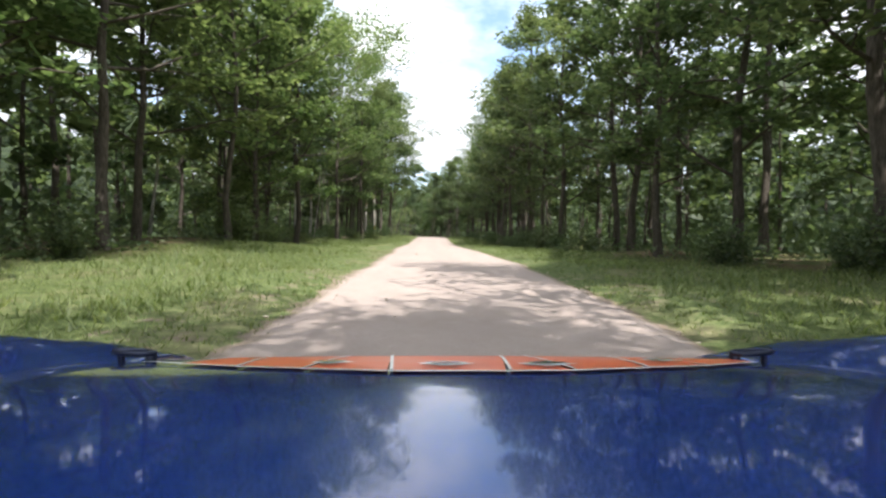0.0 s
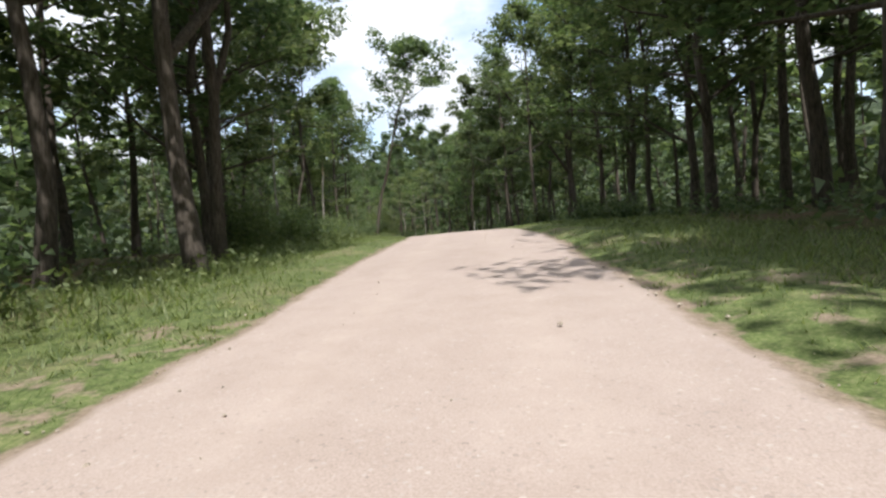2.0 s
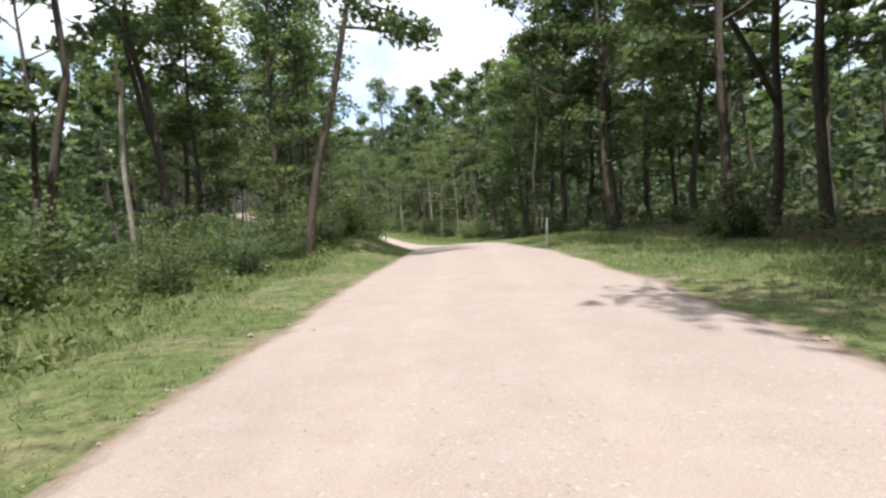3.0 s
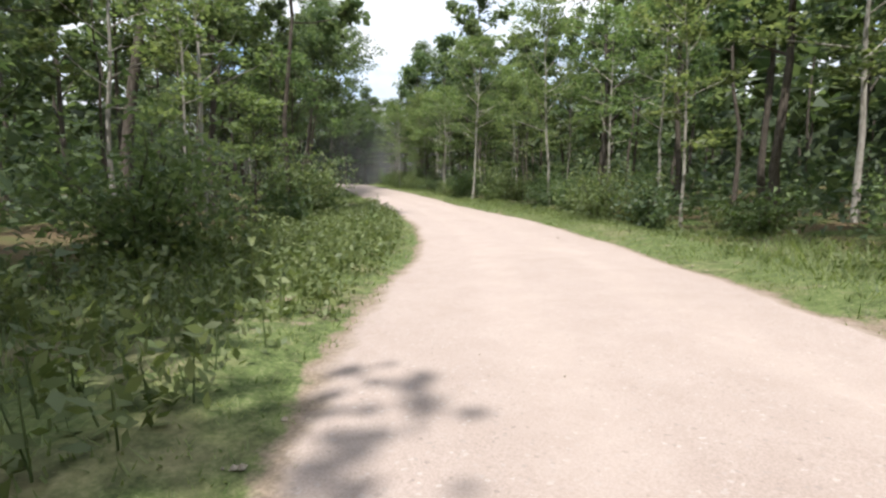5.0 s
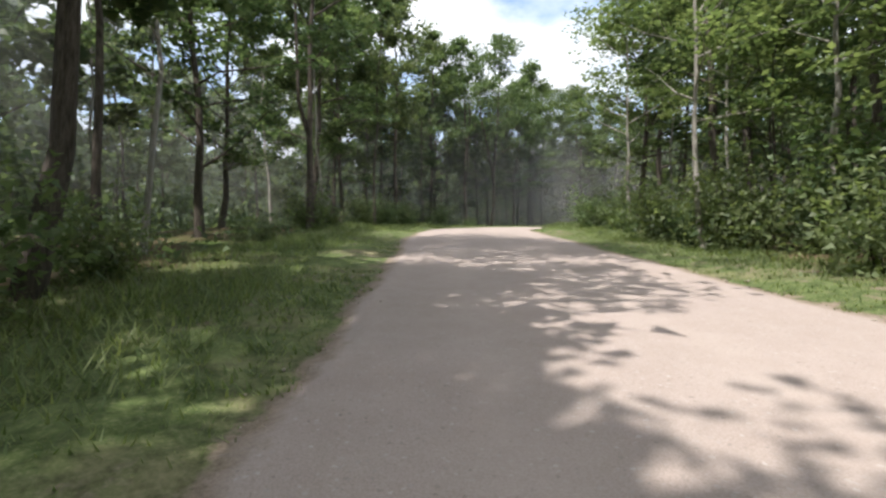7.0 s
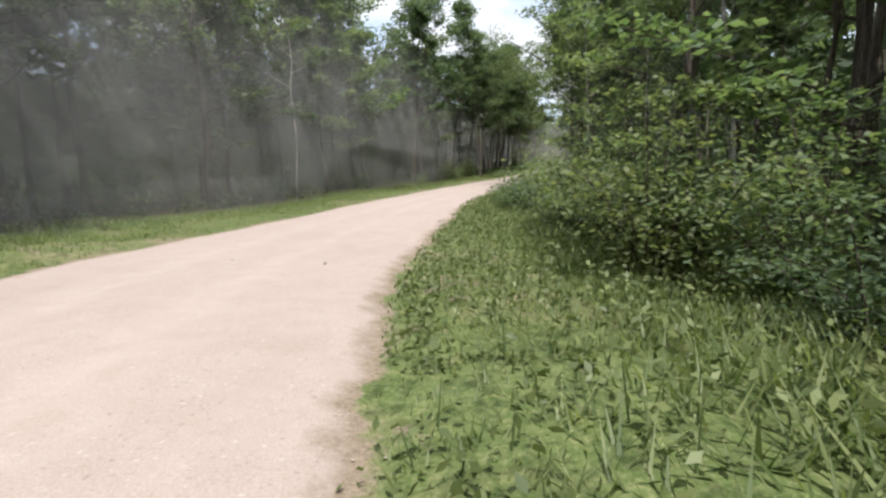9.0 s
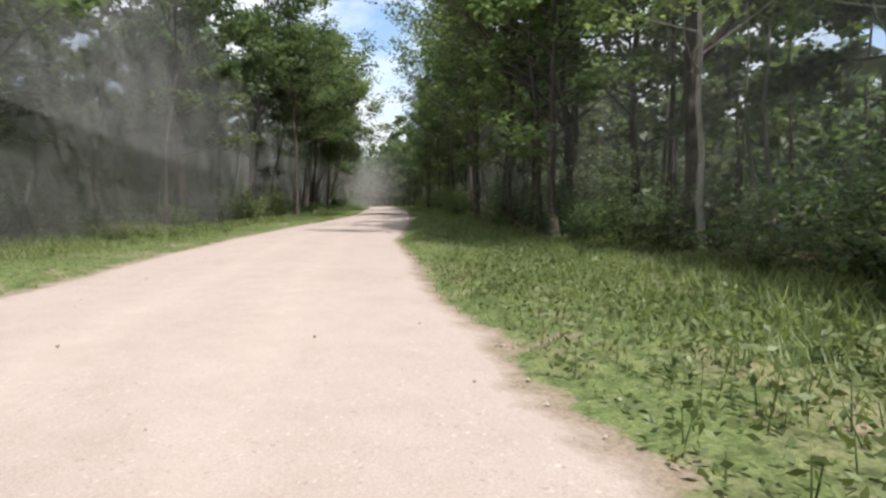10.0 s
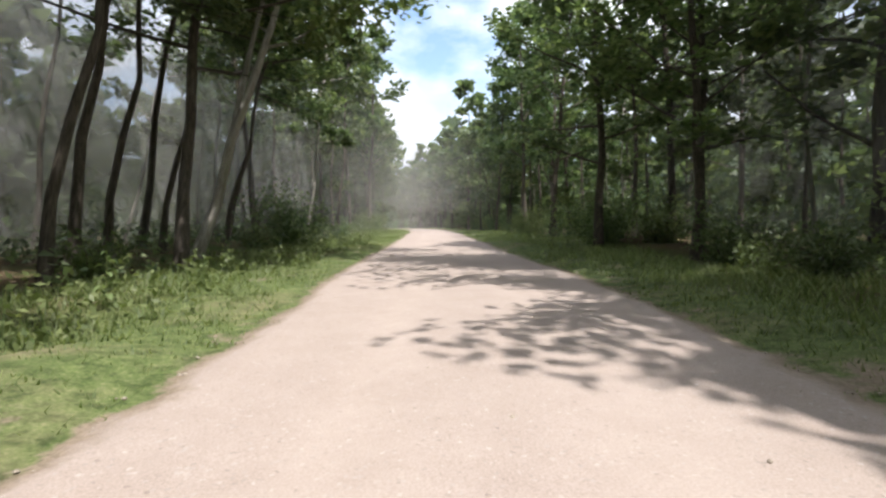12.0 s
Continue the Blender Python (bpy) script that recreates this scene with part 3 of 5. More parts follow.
def placed_trees():
    # beside the first straight
    mark("broad", 0, -9.6, 44.0, turn=20)
    mark("broad", 1, -9.2, 55.5, turn=200, lean=(0, 2))
    mark("broad", 0, -10.5, 24.0, turn=140)
    # added behind the start, out of view, so its shadow covers the hood
    mark("broad", 1, 7.4, -5.6, turn=180, size=1.15, lean=(0, 9))
    mark("broad", 1, 9.4, 5.5, turn=70, size=1.05, lean=(0, -2))
    mark("edge", 2, 10.8, 12.0, turn=30, size=1.1)
    mark("edge", 0, 11.4, 19.0, turn=130, size=1.15)
    mark("edge", 2, 10.4, 27.0, turn=230, size=1.1)
    mark("edge", 0, 8.6, 35.5, turn=330, size=1.15)
    mark("edge", 2, 7.8, 44.0, turn=70, size=1.1)
    mark("edge", 0, 7.2, 53.0, turn=170, size=1.1)
    # light-leaf oaks on the left: sunlight there is partly in the leaf colour
    mark("broad", 0, -10.2, 33.5, turn=300, size=1.1)
    mark("edge", 1, -11.2, 29.0, size=1.2)
    mark("edge", 3, -11.6, 38.5, size=1.15)
    mark("edge", 1, -12.6, 20.0, turn=100, size=1.2)
    mark("edge", 3, -12.4, 12.5, turn=200, size=1.15)
    mark("broad", 0, -10.8, 15.5, turn=60, size=1.1)
    # round the crest
    mark("tall", 0, -9.0, 69.6)
    mark("tall", 2, -13.2, 66.2, turn=80)
    mark("tall", 1, -7.9, 74.5, turn=30)
    mark("tall", 3, -8.8, 77.0, turn=200)
    mark("bowed", 0, -10.3, 103.8, turn=-10, lean=(-3, 15))
    mark("bowed", 1, -15.0, 98.7, turn=10, size=1.2, lean=(0, 6))
    mark("edge", 1, -17.5, 108.0, turn=90, size=0.9)
    mark("edge", 2, -13.6, 86.6, turn=15, size=1.1)
    mark("edge", 0, -16.8, 90.6, turn=75, size=1.15)
    mark("tall", 0, -12.0, 83.0, turn=40)
    mark("broad", 0, 8.2, 92.0, turn=40)
    # dark-leaf oaks on the right, so the shade there is partly leaf colour
    mark("edge", 2, 7.5, 61.5, turn=270, size=1.15)
    mark("edge", 0, 7.5, 68.0, turn=10, size=1.1)
    mark("edge", 2, 7.5, 75.0, turn=110, size=1.15)
    mark("broad", 1, 10.6, 69.0, turn=40, size=1.15)
    mark("broad", 1, 10.6, 84.0, turn=-15, size=1.15)
    mark("broad", 0, -10.4, 73.0, turn=5, size=1.1, lean=(0, 3))
    mark("edge", 0, 7.2, 82.5, turn=210, size=1.1)
    mark("edge", 2, 9.4, 80.0, turn=20, size=1.2)
    mark("edge", 0, 9.0, 88.5, turn=130, size=1.2)
    mark("edge", 2, 8.6, 97.0, turn=240, size=1.15)
    mark("edge", 0, 8.0, 102.5, turn=310, size=1.15)
    mark("slim", 0, -2.4, 117.5)
    mark("edge", 3, 7.3, 125.3)
    # in the left bend
    mark("tall", 1, -26.2, 167.9, turn=10)
    mark("pale", 0, -49.3, 182.6, lean=(0, 3))
    mark("pale", 1, -50.2, 183.4, turn=120, lean=(0, 6))
    mark("edge", 1, -47.4, 186.4, turn=40)
    mark("pale", 1, -35.2, 172.6, size=0.95)
    mark("pale", 0, -41.0, 178.6, turn=50, size=0.9)
    mark("pale", 1, -57.6, 190.6, turn=200, size=0.95)
    mark("pale", 0, -30.0, 171.0, turn=90, size=0.9)
    # inside and outside of the right bend
    for v, s_along, side_way, size in ((0, 298, 9.0, 1.0), (2, 303, 8.7, 1.1), (0, 308, 9.0, 1.0), (1, 295, 8.4, 0.9)):
        mark("sapling", v, *spot(s_along, side_way), turn=5 * s_along, size=size)
    mark("edge", 2, *spot(300.5, 11.0), size=0.9)
    for k in range(11):
        x, y = spot(284 + 6 * k, -15.5 - 1.8 * math.sin(2.3 * k))
        mark("edge" if k % 3 else "tall", k % 2 * 2, x, y, 67 * k, 1.12 + 0.06 * (k % 3))
    mark("bowed", 0, -48.0, 160.4, turn=48, size=0.8, lean=(0, 8))
    mark("bowed", 0, -50.6, 163.2, turn=48, size=0.9, lean=(0, 9))
    mark("bowed", 1, -54.6, 166.2, turn=48, size=1.15, lean=(0, 9))
    mark("broad", 1, -59.0, 170.4, turn=50, lean=(0, 8))
    mark("tall", 2, -55.5, 160.5)
    mark("slim", 2, -53.2, 161.8)
    mark("slim", 0, -57.8, 165.8, lean=(0, 4))
    mark("slim", 1, -60.6, 168.6)
    mark("pale", 0, -46.2, 178.8, turn=20, lean=(0, 4))
    mark("pale", 1, -53.4, 186.0, turn=20, size=1.1)
    mark("sapling", 1, -44.2, 176.6, size=1.1)
    mark("sapling", 2, -51.4, 183.2, size=1.2)
    mark("sapling", 0, -37.6, 171.8, size=1.1)
    mark("sapling", 0, -31.8, 166.4, size=1.1)
    mark("sapling", 2, -55.2, 187.4, size=1.2)
    mark("pale", 1, -35.6, 144.4, size=1.1)
    mark("pale", 0, -34.4, 140.6, turn=70)
    mark("sapling", 0, -37.4, 150.2, size=1.2)
    mark("sapling", 2, -31.0, 143.0, turn=90, size=0.8)
    # two oaks added beside and behind the view to shade the left bank
    for v, s_along, side_way, size in (("edge", 197, -9.4, 1.0), ("edge", 191, -7.6, 1.05)):
        mark(v, 0, *spot(s_along, side_way), turn=3 * s_along, size=size)
    mark("sapling", 1, -29.8, 140.0, turn=20, size=0.85)
    # along the last straight
    for v, x, y, turn, size, tip in ((0, -83.7, 284.5, 10, 1.1, 2), (0, -83.0, 285.2, -8, 1.0, 8), (1, -86.4, 286.2, 0, 1.1, 7), (0, -82.4, 291.8, 5, 1.25, 8), (1, -82.0, 294.0, -5, 1.1, 8), (0, -82.6, 296.0, 12, 0.9, 8),
                                     (1, -82.8, 298.0, 0, 1.1, 6), (1, -82.3, 300.2, -12, 1.0, 9), (2, -80.9, 298.6, 4, 1.1, 15), (1, -81.7, 305.0, 20, 0.9, 12), (1, -82.6, 309.0, 0, 1.0, 10)):
        mark("bowed", v, x, y, turn, size, (0, tip))
    mark("slim", 0, -34.2, 147.2, turn=30, size=1.1)
    mark("edge", 1, -93.2, 249.0, turn=10, size=1.1)
    mark("broad", 0, -80.6, 297.0, turn=50, lean=(0, 5))
    mark("broad", 1, -83.5, 275.0, turn=10, size=0.9)
    mark("tall", 2, -65.8, 283.0, size=1.05, lean=(0, -4))
    mark("broad", 1, -66.6, 289.0, turn=60, lean=(0, -2))
    mark("broad", 1, -69.2, 272.5, turn=60, lean=(0, -2))
    mark("broad", 0, -64.5, 299.0, turn=160)
    mark("broad", 1, -72.6, 253.6, size=0.85, lean=(0, -2))
    mark("broad", 0, -70.6, 262.6, turn=100, size=0.85, lean=(0, -2))


FAR = []


def woods():
    rng = np.random.default_rng(7)
    spans = [(0.0, 5.0, 3.5, "near"), (5.0, 13.0, 3.9, "mid"), (13.0, 24.0, 5.0, "back"), (24.0, 62.0, 6.2, "far")]
    for lo, hi, gap, zone in spans:
        count = int(480 * 2 * (hi - lo) / gap ** 2 * 3)
        s = rng.uniform(30, 568, count)
        side = rng.choice((-1, 1), count)
        depth = rng.uniform(lo, hi, count)
        edge = np.where(side < 0, table(EDGE_L, s), table(EDGE_R, s))
        xy = np.array([spot(a, b * (c + d)) for a, b, c, d in zip(s, side, edge, depth)])
        z, s2, l2 = ground_height(xy)
        edge2 = np.where(l2 < 0, table(EDGE_L, s2), table(EDGE_R, s2))
        for k in range(count):
            x, y = xy[k]
            if abs(l2[k]) < edge2[k] + lo - 0.3 or (294 < s2[k] < 330 and 0 < l2[k] < 12.5):
                continue
            cell = (int(x // 8), int(y // 8))
            close = [t for a in (-1, 0, 1) for b in (-1, 0, 1) for t in GRID.get((cell[0] + a, cell[1] + b), ())]
            if any((x - a) ** 2 + (y - b) ** 2 < (0.5 * (gap + g)) ** 2 for a, b, g in close):
                continue
            thin = l2[k] < -12 and -62 < x < -13 and 90 < y < 128      # thin young growth inside the left bend
            if thin and rng.uniform() < 0.42:
                continue
            GRID.setdefault(cell, []).append((x, y, gap))
            right, u = l2[k] > 0, rng.uniform()
            turn, size, lean, v = rng.uniform(0, 360), rng.uniform(0.82, 1.14), tuple(rng.normal(size=2) * 1.6), int(rng.integers(0, 12))
            size = size * 0.74 if thin else size
            if zone != "far" and not right and 345 < s2[k] < 400:      # these lean towards the road
                turn, lean = -12 + rng.normal() * 16, (rng.normal() * 2, 8 + rng.normal() * 3.5)
            far_off = s2[k] > 445 or s2[k] < 45
            if zone == "near" and not far_off:
                low = 0.60 if right else (0.30 if s2[k] < 160 or s2[k] > 340 else 0.5)
                kind = "edge" if u < low else ("tall" if u < low + 0.28 else "slim")
                if right and 276 < s2[k] < 332 and abs(l2[k]) < 9.6:
                    continue
                if 190 < s2[k] < 335:
                    if right:
                        kind = "edge" if u < 0.5 and abs(l2[k]) > 8.6 else ("pale" if u < 0.7 else ("sapling" if u < 0.85 else "slim"))
                    elif kind == "edge" and abs(l2[k]) < 9.5:
                        kind = "slim" if u < 0.3 else "pale"
                # lighter leaf variants at the sunlit left edge; the light is in the colour
                if kind == "edge" and not right and s2[k] < 115:
                    v |= 1
                if kind == "slim" and not right and s2[k] < 150:
                    v = 1
                if s2[k] > 408 and kind != "slim":
                    kind = "back"
            elif zone == "mid" and not far_off:
                kind = "slim" if u < 0.38 else ("tall" if u < 0.50 else "back")
            else:
                kind = "back"
            if (right and 112 < s2[k] < 152 and l2[k] < 8.4) or (196 < s2[k] < 236 and -9.0 < l2[k] < 0):
                continue
            if kind == "back" and (zone == "far" or far_off or len(BACK) >= 200):
                FAR.append((v % 4, x, y, z[k], turn, size))
                continue
            if kind == "back":
                BACK.append(1)
            plant(kind, v, x, y, turn, size, lean, z[k])


def far_woods():
    """The rest of the forest, joined."""
    wood, leaf, wq, n = [], [], [], 0
    shapes = []
    for v in range(4):
        trunk, crown = PROTO["back", v][2]
        a = np.empty(len(trunk.vertices) * 3, np.float32)
        trunk.vertices.foreach_get("co", a)
        q = np.empty(len(trunk.loops), np.int32)
        trunk.loops.foreach_get("vertex_index", q)
        b = np.empty(len(crown.vertices) * 3, np.float32)
        crown.vertices.foreach_get("co", b)
        a, q, b = a.reshape(-1, 3), q.reshape(-1, 4), b.reshape(-1, 3, 3)
        stem = 10 * 8
        mid = b.mean(1, keepdims=True)[::7]
        shapes.append((a[:stem], q[:9 * 8], (mid + (b[::7] - mid) * 3.0).reshape(-1, 3)))
    for v, x, y, z, turn, size in FAR:
        c, d = math.cos(radians(turn)) * size, math.sin(radians(turn)) * size
        m = np.array(((c, d, 0), (-d, c, 0), (0, 0, size)))
        a, q, b = shapes[v]
        wood.append(a @ m + (x, y, z))
        wq.append(q + n)
        n += len(a)
        leaf.append(b @ m + (x, y, z))
    leaf = np.concatenate(leaf)
    ob = tagged(new("far_woods", mesh_np("far_woods", leaf, tris=np.arange(len(leaf)).reshape(-1, 3), mats=[LEAF], smooth=False)),
                "deep green broadleaf forest behind the roadside trees", "forest", kind="stuff")
    tagged(part("far_trunks", mesh_np("far_trunks", np.concatenate(wood), quads=np.concatenate(wq), mats=[BARK]), ob), kind="stuff")


def thicket():
    """Low undergrowth that closes the view between the trunks."""
    rng = np.random.default_rng(14)
    n = 5600
    s, side = rng.uniform(25, 575, n), rng.choice((-1, 1), n)
    edge = np.where(side < 0, table(EDGE_L, s), table(EDGE_R, s))
    xy = np.array([spot(a, b * (c + d)) for a, b, c, d in zip(s, side, edge, rng.uniform(11, 40, n))])
    end = np.c_[rng.uniform(-150, 10, 1200), rng.uniform(520, 560, 1200)]
    xy = np.concatenate([xy, end])
    z, s2, l2 = ground_height(xy)
    ok = abs(l2) > 13
    base, per = np.c_[xy, z][ok], 22
    at = np.repeat(base, per, 0)
    high = np.repeat(rng.uniform(1.0, 6.5, len(base)) * np.clip((abs(l2[ok]) - 12) / 14, 0.25, 1), per)
    at = at + np.c_[rng.normal(size=(len(at), 2)) * 1.3, high * rng.uniform(0, 1, len(at))]
    b = Build()
    b.sprays(rng, at, 0.62, 0.5, 0.3)
    tagged(new("thicket", b.tri_mesh("thicket", LEAF)), "shaded green undergrowth between the forest trunks", "undergrowth", kind="stuff")


def understory():
    """Low plants on the forest floor just behind the first trunks."""
    rng = np.random.default_rng(18)
    n = 6500
    s, side = rng.uniform(52, 440, n), rng.choice((-1, 1), n)
    edge = np.where(side < 0, table(EDGE_L, s), table(EDGE_R, s))
    xy = np.array([spot(a, b * (c + d)) for a, b, c, d in zip(s, side, edge, rng.uniform(0.3, 12, n) ** 1.0)])
    z, s2, l2 = ground_height(xy)
    edge2 = np.where(l2 < 0, table(EDGE_L, s2), table(EDGE_R, s2))
    ok = (abs(l2) > edge2) & (value_noise(xy, 5.0, 61) > -0.45)
    base, per = np.c_[xy, z][ok], 15
    high = np.repeat(rng.uniform(0.25, 1.1, len(base)), per)
    at = np.repeat(base, per, 0) + np.c_[rng.normal(size=(len(base) * per, 2)) * 0.38, high * rng.uniform(0.05, 1, len(base) * per)]
    b = Build()
    b.sprays(rng, at, 0.21, 0.14, 0.6)
    tagged(new("understory", b.tri_mesh("understory", LEAF)), "low green plants on the shaded forest floor", "undergrowth", kind="stuff")


def far_canopy():
    """The roof of the forest beyond the trees that stand singly, with its edge down to the ground."""
    rng = np.random.default_rng(15)
    gx, gy = np.meshgrid(np.arange(-330, 250, 3.2), np.arange(-260, 760, 3.2))
    m = gx.shape[1]
    xy = np.c_[gx.ravel(), gy.ravel()] + rng.normal(size=(gx.size, 2)) * 0.7
    z, s, l = ground_height(xy)
    rise = np.clip((abs(l) - 60) / 3.0, 0, 1)
    z = z - 1.0 + rise * (15.5 + 3.0 * value_noise(xy, 11.0, 51) + rng.normal(size=len(xy)) * 1.3)
    i = (np.arange(gx.shape[0] - 1)[:, None] * m + np.arange(m - 1)[None]).ravel()
    q = np.c_[i, i + 1, i + m + 1, i + m]
    q = q[(rise[q] > 0).any(1)]
    used, q = np.unique(q, return_inverse=True)
    me = mesh_np("far_canopy", np.c_[xy, z][used], quads=q.reshape(-1, 4), mats=[CANOPY])
    tagged(new("far_canopy", me), "unbroken green roof of the forest in the distance", "forest", kind="stuff")


placed_trees()
woods()
far_woods()
thicket()
understory()
far_canopy()


# ---- undergrowth ----
def bush_meshes(seed, high, wide, leaf_n, leaf_len, leaf, shaped=False):
    rng = np.random.default_rng(seed)
    stems, crown, spots = Build(), Build(), []
    for k in range(9):
        path = limb_path(rng, (rng.normal() * 0.12, rng.normal() * 0.12, -0.15), k * 0.7 + rng.uniform(0, 0.4), rng.uniform(0.7, 1.3), high * rng.uniform(0.75, 1.1), 5, 0.25)
        path[:, :2] *= wide / high
        stems.tube(path, np.linspace(0.022, 0.006, len(path)), 3)
        spots += list(path[1:])
    spots = np.array(spots)
    spread = high * np.array((0.15, 0.15, 0.028)) if shaped else high * 0.13
    at = spots[rng.integers(0, len(spots), leaf_n)] + rng.normal(size=(leaf_n, 3)) * spread
    at[:, 2] = np.maximum(at[:, 2], 0.03)
    if shaped:
        crown.leaves(rng, at, leaf_len, leaf_len * 0.6, 0.72)
        return stems.mesh("stems", BARK), crown.mesh("leaves", leaf, smooth=False)
    crown.sprays(rng, at, leaf_len, leaf_len * 0.65, 0.5)
    return stems.mesh("stems", BARK), crown.tri_mesh("leaves", leaf)


def make_bush(name, label, meshes):
    root = new(name)
    tagged(root, label, "shrub", "undergrowth along the road")
    part("stem", meshes[0], root)
    part("foliage", meshes[1], root)
    return root


BUSH = [make_bush("shrub", "leafy green shrub at the foot of the trees", bush_meshes(31 + k, h, w, n, ll, lf))
        for k, (h, w, n, ll, lf) in enumerate(((1.5, 1.4, 1500, 0.135, LEAF), (2.1, 1.7, 2200, 0.14, LEAF_LIGHT), (1.0, 1.2, 1200, 0.11, LEAF_WEED), (2.5, 1.9, 3000, 0.135, LEAF_LIGHT)))]
BUSH += [make_bush("shrub", "tall bright green shrub with layered leaves beside the gravel", bush_meshes(37 + k, h, w, n, ll, LEAF if k else LEAF_LIGHT, True))
         for k, (h, w, n, ll) in enumerate(((2.5, 1.7, 3300, 0.10), (1.7, 1.4, 2400, 0.09)))]


def undergrowth():
    rng = np.random.default_rng(12)
    spots = []
    for _ in range(1500):
        s, side = rng.uniform(50, 470), rng.choice((-1, 1))
        edge = float(table(EDGE_L if side < 0 else EDGE_R, s))
        dense = 0.10
        if side > 0 and 278 < s < 335:
            dense = 0.65
        elif side > 0 and 190 < s < 278:
            dense = 0.55
        elif side < 0 and 165 < s < 232:
            dense = 0.2
        elif side < 0 and 142 < s < 165:
            dense = 0.22
        elif side > 0:
            dense = 0.10 if s < 190 else 0.22
        if rng.uniform() > dense:
            continue
        d = abs(rng.normal()) * 1.5
        x, y = spot(s, side * (edge + d))
        if all((x - a) ** 2 + (y - b) ** 2 > 1.2 for a, b, _ in spots):
            # right of the first straight dark leaf only: the gloom is put in the colour
            v = int(rng.integers(0, 4)) if side < 0 or s > 190 else 0
            spots.append((x, y, 4 + v % 2 if side > 0 and 285 < s < 335 else v))
    bend = float(nearest([(-80.5, 221.6)])[0][0])
    spots += [(*spot(bend + a, l), v) for a, l, v in ((4.4, 6.8, 5), (5.6, 6.0, 5), (6.8, 5.6, 5), (7.6, 7.0, 4), (8.6, 5.5, 5), (9.8, 5.8, 5), (11.0, 5.4, 5), (12.4, 5.7, 5), (14.2, 5.8, 5), (9.0, 7.8, 4), (2.4, 7.6, 5), (0.6, 7.6, 5), (-1.4, 7.6, 4), (-3.2, 7.2, 5))]
    spots += [(*spot(a, l), v) for a, l, v in ((158, -6.6, 5), (160, -7.8, 4), (161.5, -6.4, 5), (163, -7.4, 4), (164.5, -6.0, 5), (166, -6.8, 4), (167.5, -5.6, 5), (169, -6.4, 4), (170.5, -5.2, 3), (172, -6.2, 1), (174, -5.0, 3), (156, -8.2, 3), (153, -8.8, 1), (150, -9.0, 3), (176, -5.0, 1), (178, -4.8, 3))]
    spots += [(*spot(a, l), v) for a, l, v in ((294.5, 7.2, 5), (296.4, 6.7, 4), (298, 7.6, 4), (299.6, 6.4, 5), (301.2, 7.2, 4), (302.8, 6.3, 4), (304.2, 7.4, 5), (305.6, 6.5, 4), (307, 7.6, 4), (308.6, 6.6, 5), (310.2, 7.2, 4))]
    spots += [(-9.6, 55.0, 2), (-10.6, 56.4, 0), (-9.3, 57.5, 2), (-11.2, 58.4, 0), (-8.8, 59.4, 2), (-10.2, 60.2, 2), (-12.2, 55.6, 0), (-13.4, 61.4, 1)]
    spots += [(-75.6, 217.6, 4), (-75.9, 229.4, 4), (-75.0, 227.6, 5), (-74.6, 231.4, 4), (-74.3, 221.5, 5), (-73.0, 214.0, 4), (-73.6, 224.8, 4), (-71.4, 209.5, 5), (-70.0, 206.0, 4)]
    for n, (x, y, v) in enumerate(spots):
        m = pose(x, y, drop_z(x, y) - 0.03, 0, 0, rng.uniform(0, 360)) @ Matrix.Diagonal((*[rng.uniform(0.6, 1.25)] * 3, 1))
        ob = BUSH[v]
        if not ob.get("first"):
            ob["first"] = 1
        else:
            ob = copy_thing(ob, m)
        ob.matrix_basis = m


undergrowth()


